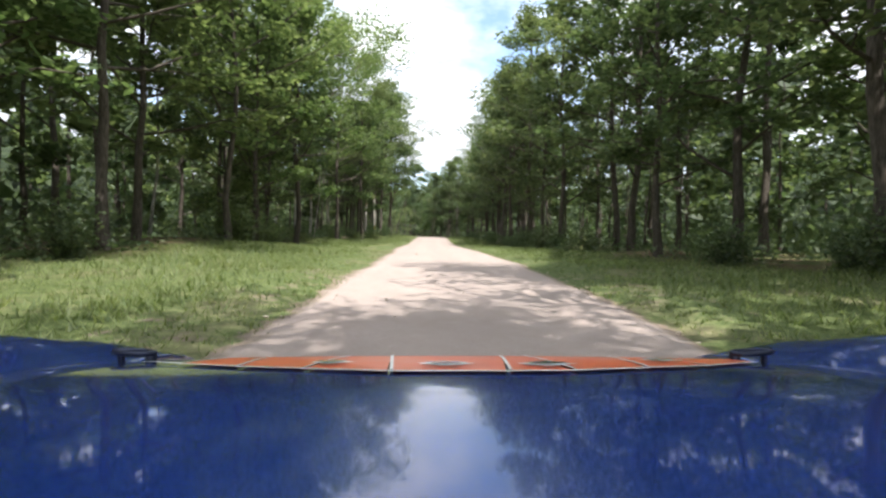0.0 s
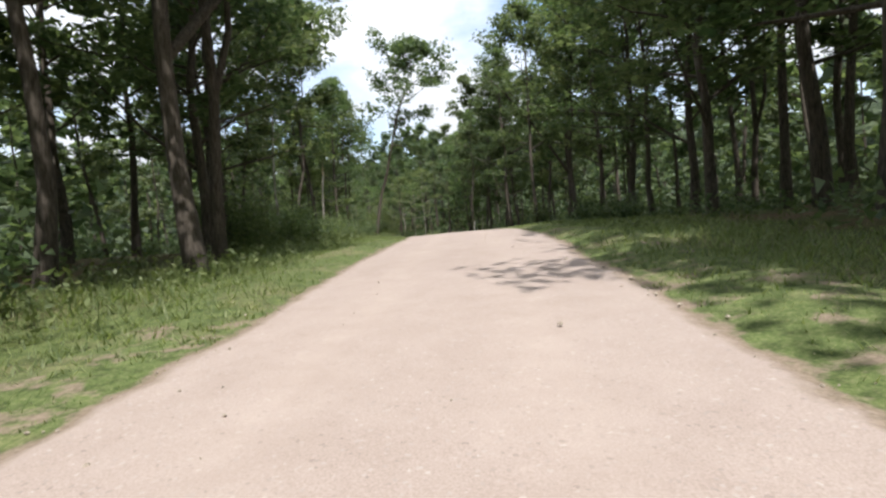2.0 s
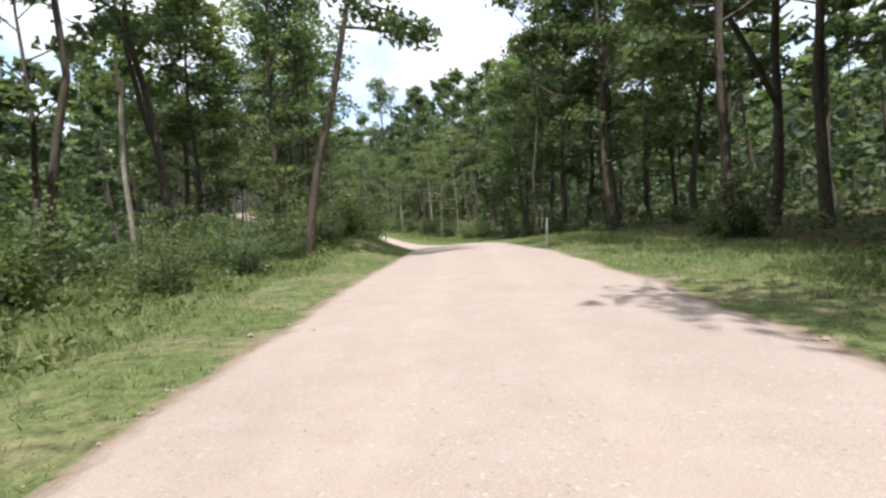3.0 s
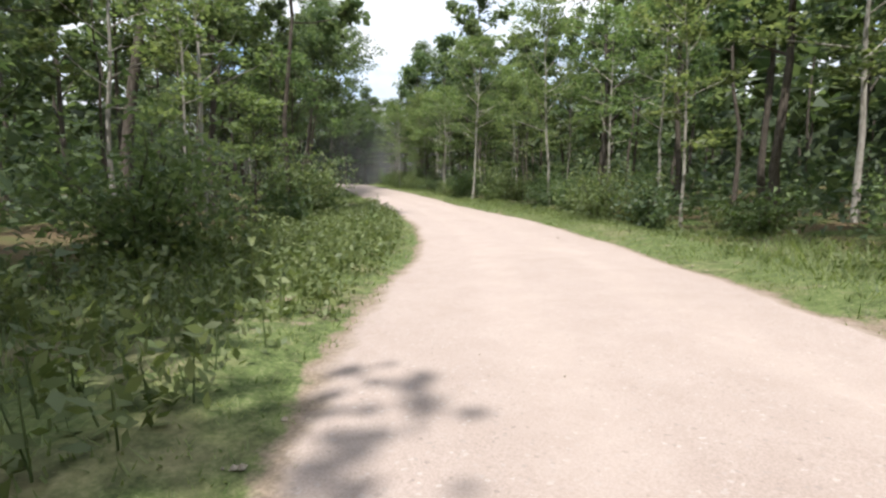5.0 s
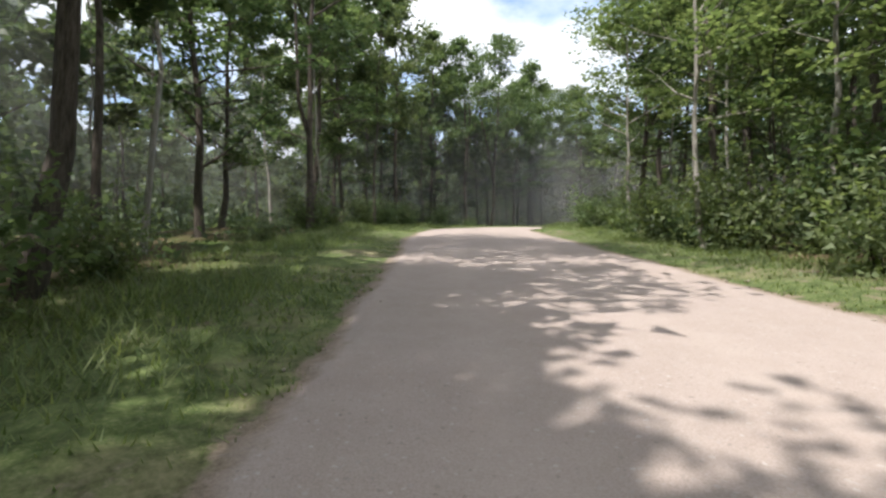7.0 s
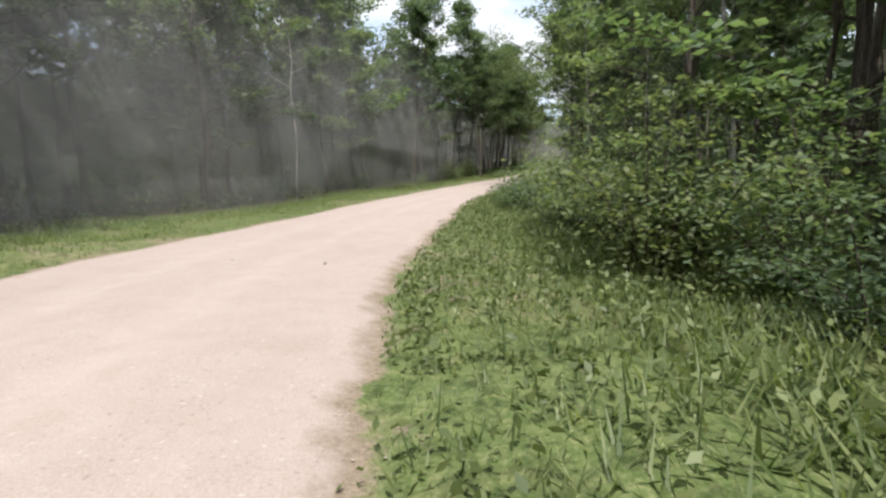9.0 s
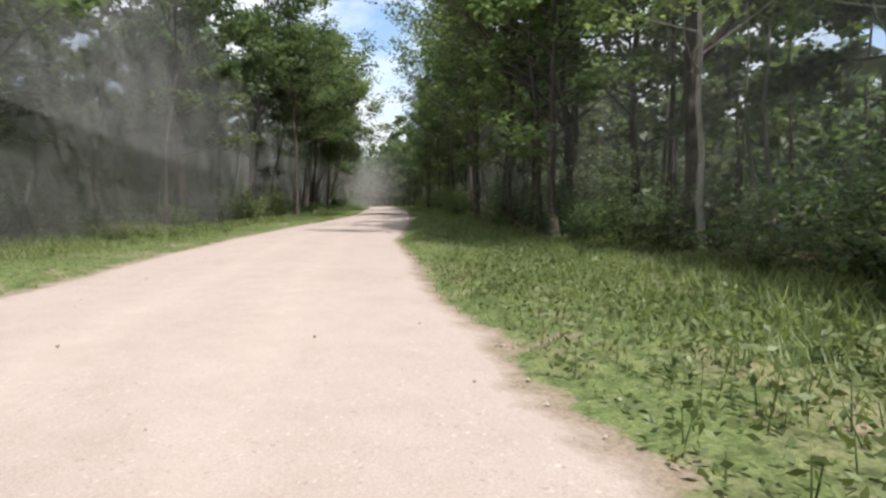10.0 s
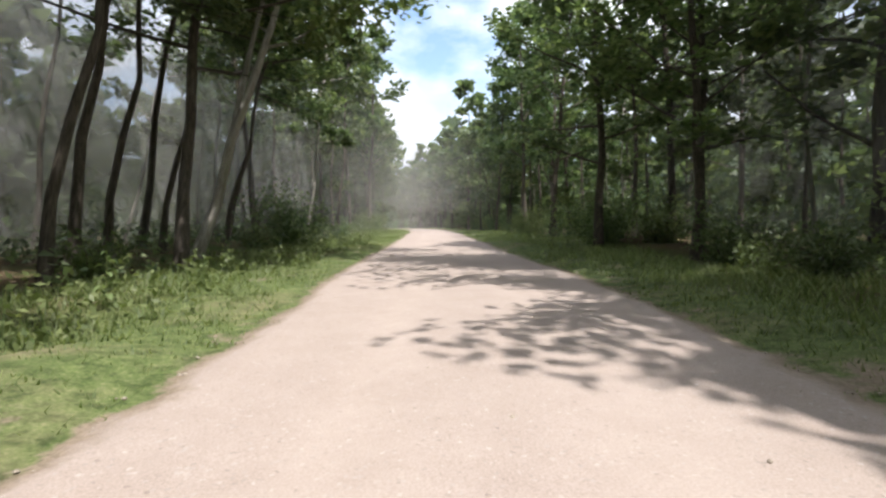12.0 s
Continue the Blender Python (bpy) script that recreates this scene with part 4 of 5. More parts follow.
def make_grass():
    rng = np.random.default_rng(3)
    n = 150000
    s = rng.uniform(52, 430, n)
    side = rng.choice((-1, 1), n)
    half = half_width(s, side)
    edge = np.where(side < 0, table(EDGE_L, s), table(EDGE_R, s)) + 0.8
    u = rng.uniform(size=n) ** 1.45
    l = side * (0.92 * half + u * (edge - 0.92 * half))
    i = np.clip(np.searchsorted(ALONG, s), 0, len(ALONG) - 1)
    xy = ROAD[i, :2] + SIDE[i] * l[:, None] + rng.normal(size=(n, 2)) * 0.1
    z, _, l2 = ground_height(xy)
    thin = value_noise(xy, 2.2, 41) + 0.6 * value_noise(xy, 0.7, 42) + np.clip((abs(l2) - half) / 0.7 + 0.25, 0, 1.2)
    ok = (abs(l2) > 0.92 * half) & (thin > 0.0)
    xy, z, l2, half = xy[ok], z[ok], l2[ok], half[ok]
    n = len(xy)
    tall = (0.07 + 0.11 * np.clip((abs(l2) - half) / 3, 0, 1)) * (1 + 0.5 * value_noise(xy, 3.0, 43))
    lush = ((l2 < 0) & (s[ok] > 182) & (s[ok] < 224)) | ((l2 > 0) & (s[ok] > 278) & (s[ok] < 336))
    tall = tall * np.where(lush, 1.0 + np.where(l2 > 0, 0.5, 0.6) * np.clip((abs(l2) - half - 0.4) / 1.2, 0, 1), 1.0)
    V, per = [], 4
    for k in range(per):
        az = rng.uniform(0, 2 * np.pi, n)
        b = np.c_[xy + rng.normal(size=(n, 2)) * 0.07, z - 0.02]
        h = tall * rng.uniform(0.6, 1.35, n)
        w = rng.uniform(0.006, 0.013, n) + 0.02 * h
        out = np.c_[np.cos(az), np.sin(az)] * (h * rng.uniform(0.3, 1.5, n))[:, None]
        across = np.c_[-np.sin(az), np.cos(az)] * w[:, None]
        V.append(np.stack([b + np.c_[across, np.zeros(n)], b - np.c_[across, np.zeros(n)], b + np.c_[out, h]], 1).reshape(-1, 3))
    V = np.concatenate(V)
    me = mesh_np("grass", V, tris=np.arange(len(V)).reshape(-1, 3), mats=[BLADE], smooth=False)
    tagged(new("grass", me), "rough sunlit grass on the road verges", "grass", kind="stuff")


def make_weeds():
    """Tall broad-leaved weeds in the bends."""
    rng = np.random.default_rng(5)
    b, stems = Build(), Build()
    zones = [(184, 232, -1, 0.4, 5.6, 2300), (280, 335, 1, 0.15, 3.4, 1700), (340, 420, -1, 1.0, 3.8, 420), (60, 160, 1, 2.5, 6.0, 300), (128, 168, -1, 1.8, 6.0, 420), (200, 262, 1, 0.9, 2.4, 260)]
    for s0, s1, side, a, c, n in zones:
        s = rng.uniform(s0, s1, n)
        l = side * (half_width(s, side) + rng.uniform(a, c, n))
        xy = np.array([spot(p, q) for p, q in zip(s, l)])
        z = ground_height(xy)[0]
        for k in range(n):
            h = rng.uniform(0.15, 0.7 if side < 0 else 0.42) * (0.6 + 0.5 * (abs(l[k]) - a) / (c + 2))
            m = 15
            f = rng.uniform(0.05, 1, m)
            tip = rng.normal(size=2) * 0.15 * h
            path = np.c_[xy[k, 0] + tip[0] * np.linspace(0, 1, 3), xy[k, 1] + tip[1] * np.linspace(0, 1, 3), z[k] - 0.03 + h * np.linspace(0, 1, 3)]
            stems.tube(path, np.array([0.008, 0.006, 0.003]), 3)
            at = np.c_[np.interp(f, [0, 1], path[[0, 2], 0]), np.interp(f, [0, 1], path[[0, 2], 1]), z[k] + f * h]
            at[:, :2] += rng.normal(size=(m, 2)) * 0.10
            b.leaves(rng, at, *((0.13, 0.06) if side < 0 else (0.085, 0.042)), 0.45)
    ob = tagged(new("weeds", b.mesh("weeds", LEAF_WEED, smooth=False)), "tall broad-leaved green weeds beside the gravel", "weeds", kind="stuff")
    tagged(part("weed_stems", stems.mesh("weed_stems", LEAF_WEED), ob), kind="stuff")


make_grass()
make_weeds()


# ---- dust ----
def dust_material():
    """Thin hanging dust: most light goes through, the rest is scattered to both sides."""
    m, nt, b = material("road_dust")
    nt.nodes.remove(b)
    mp = nt.nodes.new("ShaderNodeMapping")
    mp.inputs["Scale"].default_value = (1.0, 1.0, 0.6)
    nt.links.new(place_of(nt), mp.inputs["Vector"])
    wisps = ramp(nt, tex_noise(nt, 0.16, 5, 0.55, mp.outputs["Vector"]), [(0.25, (0.55,) * 3), (0.75, (1, 1, 1))])
    amount = nt.nodes.new("ShaderNodeAttribute")
    amount.attribute_name = "amount"
    fac = nt.nodes.new("ShaderNodeMath")
    fac.operation = "MULTIPLY"
    nt.links.new(wisps, fac.inputs[0])
    nt.links.new(amount.outputs["Fac"], fac.inputs[1])
    up = nt.nodes.new("ShaderNodeCombineXYZ")
    up.inputs["Z"].default_value = 1.0
    lit, lit_through = nt.nodes.new("ShaderNodeBsdfDiffuse"), nt.nodes.new("ShaderNodeBsdfTranslucent")
    for n in (lit, lit_through):
        n.inputs["Color"].default_value = (0.94, 0.92, 0.89, 1)
        nt.links.new(up.outputs[0], n.inputs["Normal"])
    both, clear, thin = nt.nodes.new("ShaderNodeMixShader"), nt.nodes.new("ShaderNodeBsdfTransparent"), nt.nodes.new("ShaderNodeMixShader")
    nt.links.new(lit.outputs[0], both.inputs[1])
    nt.links.new(lit_through.outputs[0], both.inputs[2])
    nt.links.new(fac.outputs[0], thin.inputs["Fac"])
    nt.links.new(clear.outputs[0], thin.inputs[1])
    nt.links.new(both.outputs[0], thin.inputs[2])
    nt.links.new(thin.outputs[0], nt.nodes["Material Output"].inputs["Surface"])
    return m


DUST = dust_material()


def make_dust(s0, s1, l0, thick, high, amount, start, seed, l1=None):
    """One drift of dust, from s0 to s1 along the road at l0, or across it from l0 to l1: a closed rolling body that thins out to its top and ends."""
    l1, far = l0 if l1 is None else l1, max(s1 - s0, abs(l0 if l1 is None else l1 - l0))
    n, m = max(8, int(far / 1.5)), 28
    u, a = np.linspace(0, 1, n), np.linspace(0, 2 * np.pi, m, endpoint=False)
    uu, aa = np.meshgrid(u, a, indexing="ij")
    mid = np.array([spot(s0 + (s1 - s0) * k, l0 + (l1 - l0) * k) for k in u])
    run = np.gradient(mid, axis=0)
    side = np.c_[run[:, 1], -run[:, 0]] / np.linalg.norm(run, axis=1)[:, None]
    taper = np.sqrt(np.clip(1 - (2 * uu - 1) ** 6, 0.02, 1))
    roll = value_noise(np.c_[(uu * far).ravel(), 3 * aa.ravel()], 9.0, seed).reshape(uu.shape)
    out = thick * np.cos(aa) * taper * (1 + 0.1 * roll)
    xy = mid[:, None] + side[:, None] * out[..., None]
    z = ground_height(mid)[0][:, None] + high * np.where(np.sin(aa) > 0, np.sin(aa) * (1 + 0.2 * roll), 0.15 * np.sin(aa)) * taper
    i, j = np.meshgrid(np.arange(n - 1), np.arange(m), indexing="ij")
    q = np.stack([i * m + j, i * m + (j + 1) % m, (i + 1) * m + (j + 1) % m, (i + 1) * m + j], -1).reshape(-1, 4)
    me = mesh_np("dust_drift", np.c_[xy.reshape(-1, 2), z.ravel()], quads=q, mats=[DUST])
    def rise(v, lo, hi):
        v = np.clip((v - lo) / (hi - lo), 0, 1)
        return v * v * (3 - 2 * v)
    foot = 0.45 + 0.55 * rise(np.sin(aa), 0.0, 0.2)
    part_of = amount * foot * (1 - rise(np.sin(aa), 0.25, 1.0)) * rise(uu, 0, start) * (1 - rise(uu, 0.8, 1))
    me.attributes.new("amount", "FLOAT", "POINT").data.foreach_set("value", part_of.ravel().astype(np.float32))
    tagged(new("dust_drift", me), "pale dust hanging between the trees beside the road", "dust", "dust drifts", kind="stuff")


scene.cycles.transparent_max_bounces = 40
for _k, _row in enumerate(((283, 356, -6.8, 0.7, 15, 0.17, 0.4), (281, 376, -8.9, 0.8, 16, 0.20, 0.4), (277, 436, -11.4, 0.9, 16, 0.22, 0.3),
                           (272, 442, -15, 1.2, 17, 0.27, 0.3), (266, 450, -20, 1.6, 18, 0.33, 0.3))):      # outside the right bend and left of the last straight
    make_dust(*_row, 70 + _k)
for _k, _row in enumerate(((222, 300, -13, 1.5, 14, 0.08, 0.5), (226, 304, -17.5, 2, 15, 0.11, 0.5), (312, 396, 8.8, 0.7, 14, 0.08, 0.3), (314, 402, 11, 1.2, 15, 0.10, 0.3), (310, 410, 14.5, 1.6, 16, 0.12, 0.3))):
    make_dust(*_row, 90 + _k)
for _k, _s in enumerate((402, 413, 425, 439, 455, 474)):      # across the road, far on
    make_dust(_s, _s, -42, 2.5 + 0.4 * _k, 13 + _k, 0.06 + 0.008 * _k, 0.4, 100 + _k, 7)


# ---- the car that carries the camera ----
BLUE = paint_material("blue_paint", (0.003, 0.028, 0.19), 0.22, 1.0, 0.0, 0.12)
ORANGE = paint_material("orange_vinyl", (0.75, 0.13, 0.04), 0.4, 0.2)
WHITE = paint_material("white_vinyl", (0.8, 0.8, 0.78), 0.4, 0.2)
RUBBER = paint_material("rubber", (0.02, 0.02, 0.02), 0.8)
DARK = paint_material("dark_metal", (0.03, 0.035, 0.06), 0.35, 0.0, 0.6)
RIM = paint_material("white_rim", (0.7, 0.7, 0.7), 0.4, 0.3)


def hood_z(x, y):
    """Height of the hood under the camera: flat, with a front that rolls down."""
    d = y - 0.60 - 0.02 * math.cos(2.2 * x)
    d = 0.5 * (d + math.sqrt(d * d + 0.0016))      # a soft crease
    z = -0.174 - 0.09 * d - 0.112 * d * d - 0.012 * x * x
    if y > 1.2:
        z -= 1.6 * (y - 1.2) ** 2
    return z


def sheet(name, us, vs, at, mat, thick=0.0):
    """A curved sheet over two ranges; at(u, v) gives its place."""
    top = [at(u, v) for v in vs for u in us]
    m, n = len(us), len(vs)
    i = (np.arange(n - 1)[:, None] * m + np.arange(m - 1)[None]).ravel()
    q = np.c_[i, i + 1, i + m + 1, i + m]
    v = np.array(top, float)
    if thick:
        low = v - (0, 0, thick)
        k = len(v)
        rim = np.r_[np.arange(m), np.arange(1, n) * m + m - 1, (n - 1) * m + np.arange(m - 2, -1, -1), np.arange(n - 2, 0, -1) * m]
        nxt = np.roll(rim, -1)
        q = np.concatenate([q, q[:, ::-1] + k, np.c_[rim, rim + k, nxt + k, nxt]])
        v = np.concatenate([v, low])
    return mesh_np(name, v, quads=q, mats=[mat])


def decal(name, corners, mat, parent, lift=0.004):
    """A flat shape of film laid on the hood, cut fine along its length."""
    us = np.linspace(0, 1, 9)
    (a, b, c, d) = corners

    def at(u, v):
        p = (1 - v) * ((1 - u) * np.array(a) + u * np.array(b)) + v * ((1 - u) * np.array(d) + u * np.array(c))
        return (p[0], p[1], hood_z(*p) + lift)
    return part(name, sheet(name, us, np.linspace(0, 1, 4), at, mat), parent)


def make_car():
    car = tagged(new("rally_car"), "glossy blue rally car front with orange film lettering on the hood", "car")
    car.matrix_basis = look(PATH[0][1], PATH[0][2], PATH[0][3]) @ pose(0, 0, 0, -90, 0, 0)
    hood = part("hood", sheet("hood", np.linspace(-0.70, 0.70, 33), np.r_[np.linspace(0.08, 0.54, 9), np.linspace(0.56, 0.70, 10), np.linspace(0.73, 1.34, 24)],
                              lambda x, y: (x, y - 0.10 * (x / 0.7) ** 2 * (y > 1.15) * (y - 1.15) / 0.19, hood_z(x, y)), BLUE, 0.02), car)
    for side in (-1, 1):
        def fender(u, v, side=side):
            y = 0.10 + 1.28 * v
            w = u * 0.24
            rise = 0.062 * math.sin(min(1.0, w / 0.2) * math.pi / 2) * math.exp(-((y - 0.98) / 0.34) ** 2)
            z = hood_z(0.70, min(y, 1.12)) - 0.004 + rise - 0.9 * max(0.0, y - 1.15) ** 2
            if u > 0.80:
                z -= 0.60 * ((u - 0.80) / 0.20) ** 1.6
            return (side * (0.706 + 0.21 * min(1.0, u / 0.85) + 0.02 * max(0, u - 0.85)), y, z)
        us = np.linspace(0, 1, 25)
        part("fender", sheet("fender", us if side > 0 else us[::-1], np.linspace(0, 1, 24), fender, BLUE, 0.012), car)
        latch = Build()
        z0 = hood_z(0.64, 1.02) + 0.016
        loop = np.linspace(0, 2 * np.pi, 17)
        latch.tube(np.c_[side * (0.645 + 0.042 * np.cos(loop)), 1.02 + 0.016 * np.sin(loop), z0 + 0.004 + 0.002 * np.cos(loop)], np.full(17, 0.0055), 8)
        latch.tube([(side * 0.61, 1.02, z0 - 0.02), (side * 0.61, 1.02, z0 + 0.004), (side * 0.61, 1.02, z0 + 0.008)], [0.011, 0.011, 0.004], 10)
        latch.tube([(side * 0.672, 1.02, z0 - 0.02), (side * 0.672, 1.02, z0 + 0.004)], [0.007, 0.006], 8)
        part("hood_latch", latch.mesh("hood_latch", DARK), car, "dark hood pin latch")
        tyre, rim = Build(), Build()
        wx, wy, wz = side * 0.80, 0.72, -0.88
        ring = np.linspace(0, 2 * np.pi, 25)
        tyre.tube(np.c_[np.full(25, wx), wy + 0.235 * np.cos(ring), wz + 0.235 * np.sin(ring)], np.full(25, 0.085), 10)
        rim.tube([(wx - 0.07, wy, wz), (wx, wy, wz), (wx + 0.07, wy, wz)], [0.17, 0.16, 0.17], 20)
        rim.tube([(wx - 0.075, wy, wz), (wx + 0.075, wy, wz)], [0.04, 0.04], 12)
        wheel = part("wheel", tyre.mesh("tyre", RUBBER), car, "black gravel tyre")
        part("rim", rim.mesh("rim", RIM), wheel, "white rim")
    part("bumper", sheet("bumper", np.linspace(-0.9, 0.9, 25), np.linspace(0, 1, 10),
                         lambda x, v: (x, 1.27 + 0.10 * math.sin(v * 2.6) - 0.16 * (x / 0.9) ** 2, -0.33 - 0.53 * v), BLUE, 0.015), car)
    # film letters: slanted orange blocks edged in white, over a dark ground line
    def rear(x):
        return float(np.interp(x, (-0.53, -0.32, -0.1, 0.1, 0.22, 0.476, 0.64), (0.905, 0.80, 0.735, 0.735, 0.75, 0.846, 0.97)))

    xs = (-0.47, -0.34, -0.22, -0.08, 0.10, 0.20, 0.33, 0.45, 0.60)
    for k in range(8):
        a, b, tip = xs[k] + 0.005, xs[k + 1] - 0.005, 0.03 if k % 2 else -0.02
        decal("letter", ((a, rear(a)), (b, rear(b)), (b + tip, 1.04), (a - tip, 1.04)), ORANGE, hood)
        decal("outline", ((a - 0.006, rear(a) - 0.012), (b + 0.006, rear(b) - 0.012), (b + 0.006, rear(b) - 0.001), (a - 0.006, rear(a) - 0.001)), WHITE, hood)
        decal("outline", ((a - 0.005, rear(a)), (a, rear(a)), (a - tip, 1.04), (a - tip - 0.006, 1.04)), WHITE, hood, 0.0055)
    for x, y, w, d in ((0.005, 0.80, 0.048, 0.035), (-0.19, 0.83, 0.04, 0.03), (0.17, 0.80, 0.05, 0.035), (0.40, 0.90, 0.045, 0.03)):
        decal("counter_edge", ((x - w, y), (x, y - d), (x + w, y), (x, y + d)), WHITE, hood, 0.007)
        decal("counter", ((x - w * 0.72, y), (x, y - d * 0.62), (x + w * 0.72, y), (x, y + d * 0.62)), BLUE, hood, 0.009)
    decal("outline", ((-0.58, 0.94), (-0.475, 0.875), (-0.475, 0.89), (-0.58, 0.952)), WHITE, hood)


make_car()


# ---- small things ----
def make_snag(x, y, high, r, seed):
    """A dead broken trunk, its bark gone."""
    rng = np.random.default_rng(seed)
    snag = tagged(new("dead_trunk"), "pale dead tree trunk with a splintered broken top", "dead tree", "dead trunks")
    snag.matrix_basis = pose(x, y, drop_z(x, y), rng.normal() * 2, rng.normal() * 3, 0)
    b = Build()
    f = np.linspace(0, 1, 8)
    b.tube(np.c_[rng.normal(size=(8, 2)) * 0.04, -0.3 + f * (high + 0.3)], r * np.array([1.5, 1.12, 1, 0.95, 0.9, 0.85, 0.8, 0.72]), 10)
    part("trunk", b.mesh("trunk", BARK_PALE), snag)
    for k in range(5):
        a = k * 1.26
        b = Build()
        h = high + rng.uniform(0.15, 0.7)
        b.tube([(0.5 * r * math.cos(a), 0.5 * r * math.sin(a), high - 0.25), (0.52 * r * math.cos(a), 0.52 * r * math.sin(a), h)], [r * 0.4, 0.01], 5)
        part("splinter", b.mesh("splinter", WOOD), snag)


for _x, _y, _h, _r, _k in ((-10.55, 65.3, 4.2, 0.20, 1), (-9.4, 66.4, 5.2, 0.20, 2), (-13.5, 58.5, 3.4, 0.15, 3), (-15.5, 57.0, 4.6, 0.14, 4), (-14.8, 63.0, 5.0, 0.13, 5), (-13.4, 99.5, 5.2, 0.07, 6)):
    make_snag(_x, _y, _h, _r, _k)


def make_sign():
    x, y = -9.4, 66.4
    z = drop_z(x, y)
    sign = tagged(new("marker_board"), "small yellow marker board fixed to a tree trunk", "sign")
    sign.matrix_basis = pose(x + 0.05, y - 0.30, z + 1.15, 0, 0, 6)
    bm = bmesh.new()
    bmesh.ops.create_cube(bm, size=1.0, matrix=Matrix.Diagonal((0.26, 0.014, 0.42, 1)))
    bmesh.ops.bevel(bm, geom=bm.edges[:], offset=0.004, segments=1, affect="EDGES")
    me = bpy.data.meshes.new("board")
    bm.to_mesh(me)
    bm.free()
    me.materials.append(paint_material("yellow_board", (0.75, 0.50, 0.02), 0.5))
    part("board", me, sign)
    strap = Build()
    ring = np.linspace(0, 2 * np.pi, 17)
    strap.tube(np.c_[0.26 * np.cos(ring) - 0.05, 0.26 * np.sin(ring) + 0.27, np.zeros(17)], np.full(17, 0.008), 4)
    part("strap", strap.mesh("strap", DARK), sign)


def make_post():
    x, y = -2.2, 106.5
    post = tagged(new("marker_post"), "thin white wooden marker post in the verge", "post")
    post.matrix_basis = pose(x, y, drop_z(x, y), 2, 3, 0)
    b = Build()
    b.tube([(0, 0, -0.3), (0, 0, 0.5), (0.01, 0, 1.05), (0.01, 0, 1.07)], [0.04, 0.038, 0.036, 0.01], 8)
    part("stake", b.mesh("stake", paint_material("old_white_paint", (0.62, 0.60, 0.55), 0.7)), post)
    b = Build()
    b.tube([(0, 0, 1.0), (-0.15, 0, 1.07), (-0.36, 0.02, 1.06)], [0.012, 0.01, 0.006], 5)
    part("arm", b.mesh("arm", WOOD), post)


def make_deadwood():
    rng = np.random.default_rng(9)
    for s, l, length, r, turn, lift in ((121, -7.4, 2.4, 0.15, 8, 0.1), (124.5, -11.5, 1.6, 0.09, 30, 0.6), (125, -12.5, 1.2, 0.05, 140, 0.5), (116, -9.6, 2.6, 0.10, 70, 0.12), (117.5, -10.2, 1.7, 0.06, 20, 0.3), (118, -9.0, 1.3, 0.04, 140, 0.35), (112, -6.6, 1.1, 0.03, 95, 0.03),
                                        (113, -5.2, 0.8, 0.025, 60, 0.03), (229, -4.9, 2.2, 0.14, 30, 0.12), (231, -5.6, 1.8, 0.12, 80, 0.2), (378, -7.2, 2.4, 0.05, 40, 0.5), (207, -3.6, 1.0, 0.03, 10, 0.05)):
        x, y = spot(s, l)
        z = drop_z(x, y)
        log = tagged(new("fallen_branch"), "broken pale branch lying in the verge grass", "branch", "deadwood")
        log.matrix_basis = pose(x, y, z, 0, 0, turn)
        b = Build()
        f = np.linspace(0, 1, 7)
        path = np.c_[(f - 0.5) * length, rng.normal(size=7) * 0.04 * length, r * 0.6 + lift * f]
        b.tube(path, r * (1 - 0.6 * f), 8)
        part("limb", b.mesh("limb", WOOD if r < 0.11 else BARK), log)
        b = Build()
        b.tube([path[3], path[3] + (0.15 * length, 0.1 * length, 0.12 * length)], [r * 0.4, r * 0.15], 5)
        part("twig", b.mesh("twig", WOOD), log)


def make_stones():
    rng = np.random.default_rng(8)
    n = 5200
    s = rng.uniform(55, 430, n)
    side = rng.choice((-1, 1), n)
    half = half_width(s, side)
    l = side * half * np.where(rng.uniform(size=n) < 0.75, rng.normal(0.97, 0.06, n), rng.uniform(0, 1, n))
    i = np.clip(np.searchsorted(ALONG, s), 0, len(ALONG) - 1)
    xy = ROAD[i, :2] + SIDE[i] * l[:, None]
    z = ROAD[i, 2] + 0.05 * (1 - np.minimum(1, abs(l) / half) ** 2) + table(BANK, s) * l
    size = np.exp(rng.normal(-4.3, 0.45, n))
    oct_v = np.array(((1, 0, 0), (0, 1, 0), (-1, 0, 0), (0, -1, 0), (0, 0, 0.7), (0, 0, -0.7)))
    oct_t = np.array(((0, 1, 4), (1, 2, 4), (2, 3, 4), (3, 0, 4), (1, 0, 5), (2, 1, 5), (3, 2, 5), (0, 3, 5)))
    v = (oct_v[None] * rng.uniform(0.6, 1.3, (n, 6, 1))) * size[:, None, None] + np.c_[xy, z][:, None]
    me = mesh_np("loose_stones", v.reshape(-1, 3), tris=(oct_t[None] + 6 * np.arange(n)[:, None, None]).reshape(-1, 3), mats=[STONE], smooth=False)
    tagged(new("loose_stones", me), "loose tan gravel stones along the road edges", "gravel", kind="stuff")


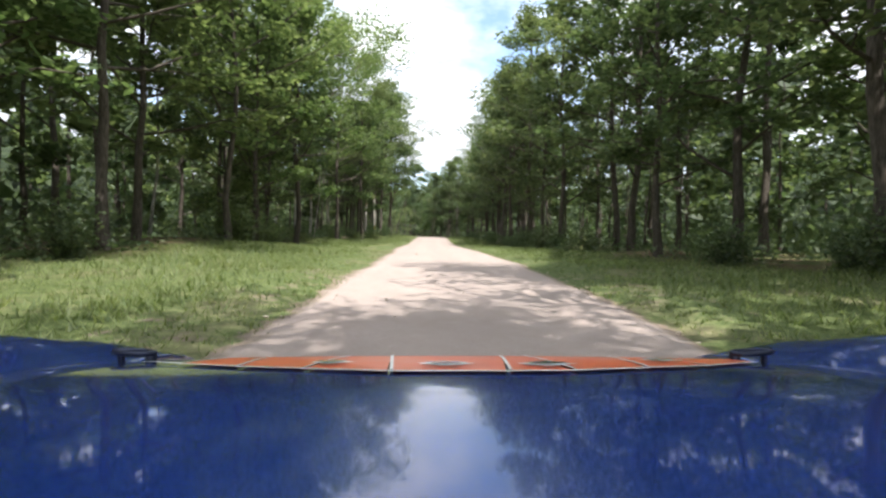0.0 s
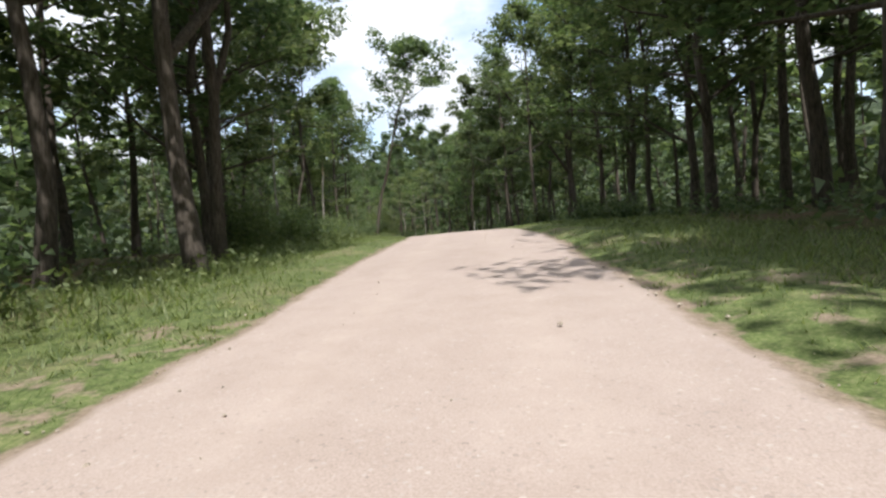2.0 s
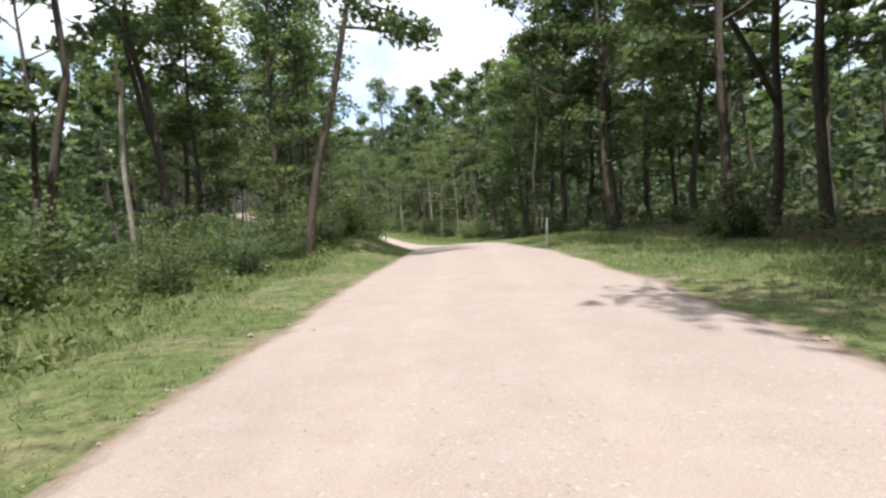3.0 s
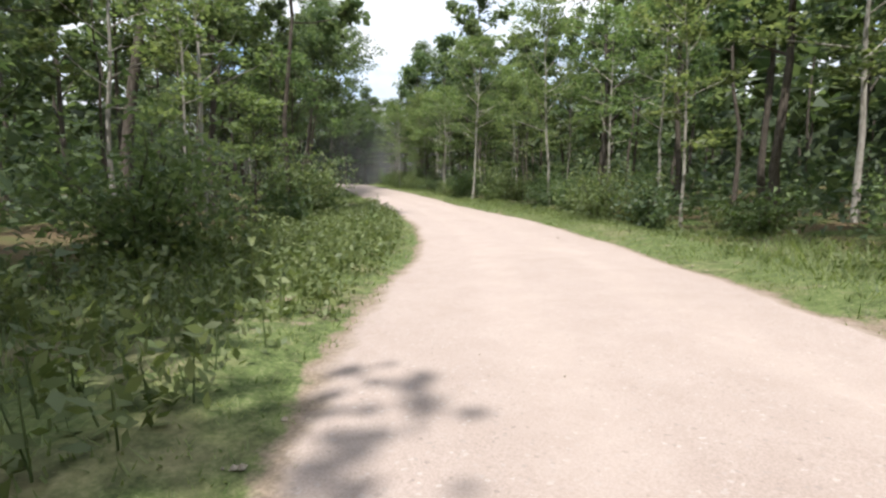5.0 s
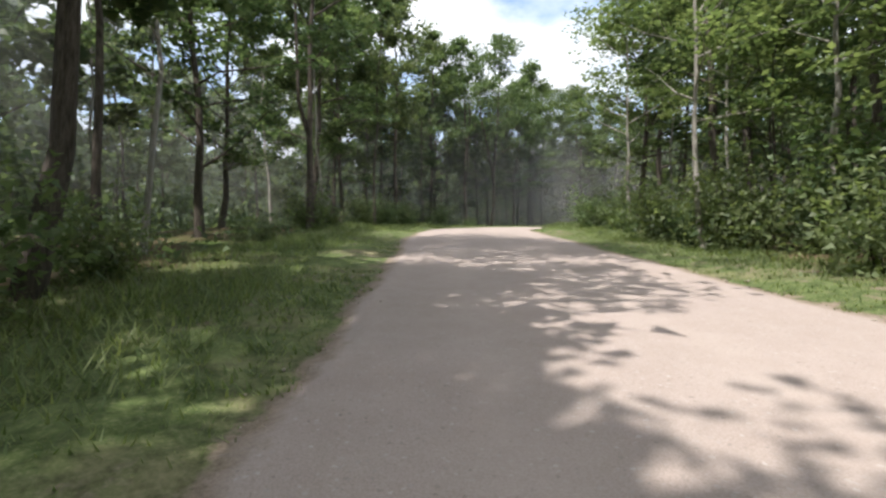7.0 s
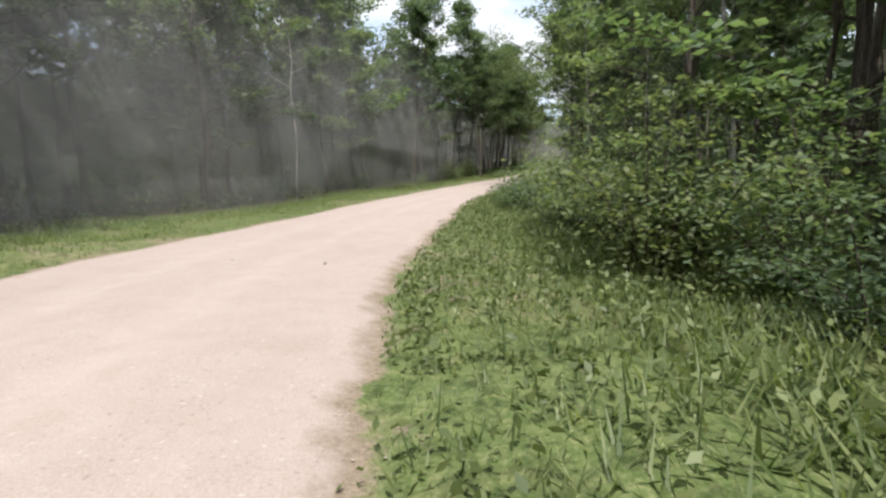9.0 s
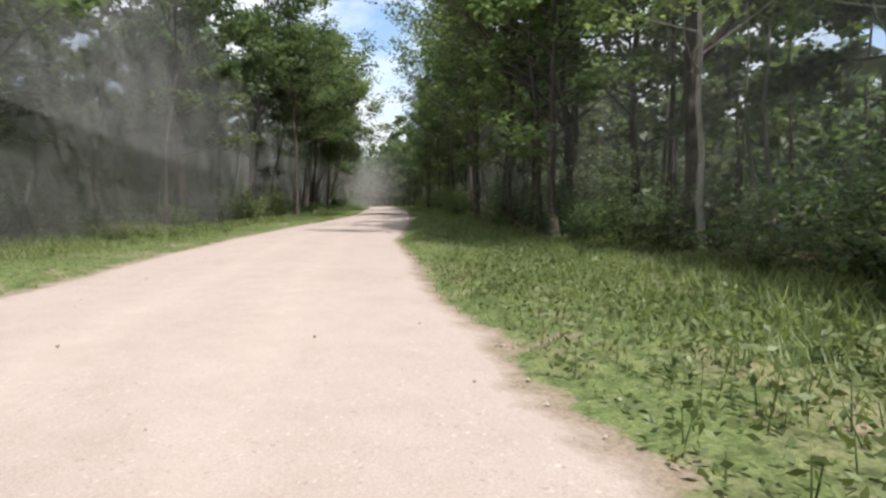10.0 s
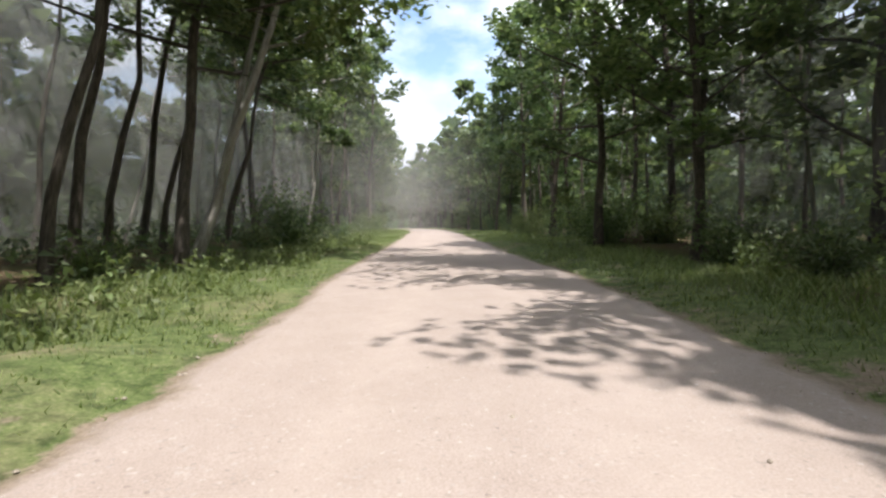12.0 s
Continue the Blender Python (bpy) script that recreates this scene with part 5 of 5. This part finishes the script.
def weed_plant_meshes(seed, high, flowers):
    rng = np.random.default_rng(seed)
    stem, leaf, head = Build(), Build(), Build()
    f = np.linspace(0, 1, 6)
    axis = np.c_[0.06 * high * np.sin(f * 1.4), 0.03 * high * f, -0.05 + f * high]
    stem.tube(axis, np.linspace(0.011, 0.005, 6), 5)
    for k in range(13):
        g = 0.12 + 0.85 * k / 12
        p = np.array([np.interp(g, f, axis[:, j]) for j in range(3)])
        a = k * 2.4 + rng.uniform(-0.3, 0.3)
        d, w = np.array((math.cos(a), math.sin(a), 0)), np.array((-math.sin(a), math.cos(a), 0))
        L = 0.26 * high ** 0.4 * (1.15 - 0.6 * g)
        rib = [p, p + d * L * 0.45 + (0, 0, L * 0.18), p + d * L * 0.85 + (0, 0, -L * 0.02), p + d * L + (0, 0, -L * 0.25)]
        wide = (0.01, 0.2 * L, 0.15 * L, 0.005)
        v = [q + w * s * h + (0, 0, 0.05 * L * (s != 0)) for q, h in zip(rib, wide) for s in (-1, 0, 1)]
        leaf.add(v, [(3 * i + j, 3 * i + j + 1, 3 * i + j + 4, 3 * i + j + 3) for i in range(3) for j in range(2)])
    if flowers:
        at = axis[-1] + rng.normal(size=(46, 3)) * (0.09, 0.09, 0.06)
        head.leaves(rng, at, 0.02, 0.018, 0.8)
        return stem.mesh("stalk", LEAF_WEED), leaf.mesh("leaf_whorl", LEAF_WEED), head.mesh("flower_head", WHITE_FLOWER, smooth=False)
    return stem.mesh("stalk", LEAF_WEED), leaf.mesh("leaf_whorl", LEAF_WEED), None


WHITE_FLOWER = paint_material("white_petal", (0.75, 0.74, 0.68), 0.7)


def weed_plants():
    """Tall single weeds that stand out of the verge."""
    rng = np.random.default_rng(16)
    kinds = []
    for k, (h, fl) in enumerate(((1.0, False), (0.8, True), (1.25, False))):
        stem, leaf, head = weed_plant_meshes(60 + k, h, fl)
        root = tagged(new("weed_plant"), "tall weed with white flower head in the verge" if fl else "tall single weed with drooping leaves in the verge", "weed", "tall weeds")
        part("stalk", stem, root)
        part("leaf_whorl", leaf, root)
        if head:
            part("flower_head", head, root)
        kinds.append(root)
    spots = [(-23.2, 135.8, 0), (3.2, 40.2, 1), (-23.0, 136.8, 2), (3.6, 41.0, 1), (3.9, 39.4, 0), (-24.8, 139.0, 2), (-27.0, 143.5, 1), (-29.6, 147.0, 0), (-28.4, 145.6, 1), (4.6, 52.0, 0),
             (5.2, 18.0, 2), (5.6, 21.0, 0), (6.0, 24.5, 2), (-77.8, 300.0, 1), (-79.5, 291.0, 0), (-79.0, 287.5, 1), (-32.0, 150.0, 2), (-34.0, 152.2, 0), (-35.4, 154.4, 2)]
    for x, y, v in spots:
        m = pose(x, y, drop_z(x, y), rng.normal() * 4, rng.normal() * 4, rng.uniform(0, 360)) @ Matrix.Diagonal((*[rng.uniform(0.8, 1.15)] * 3, 1))
        ob = kinds[v]
        if ob.get("first"):
            ob = copy_thing(ob, m)
        ob["first"] = 1
        ob.matrix_basis = m


weed_plants()
make_sign()
make_post()
make_deadwood()
make_stones()
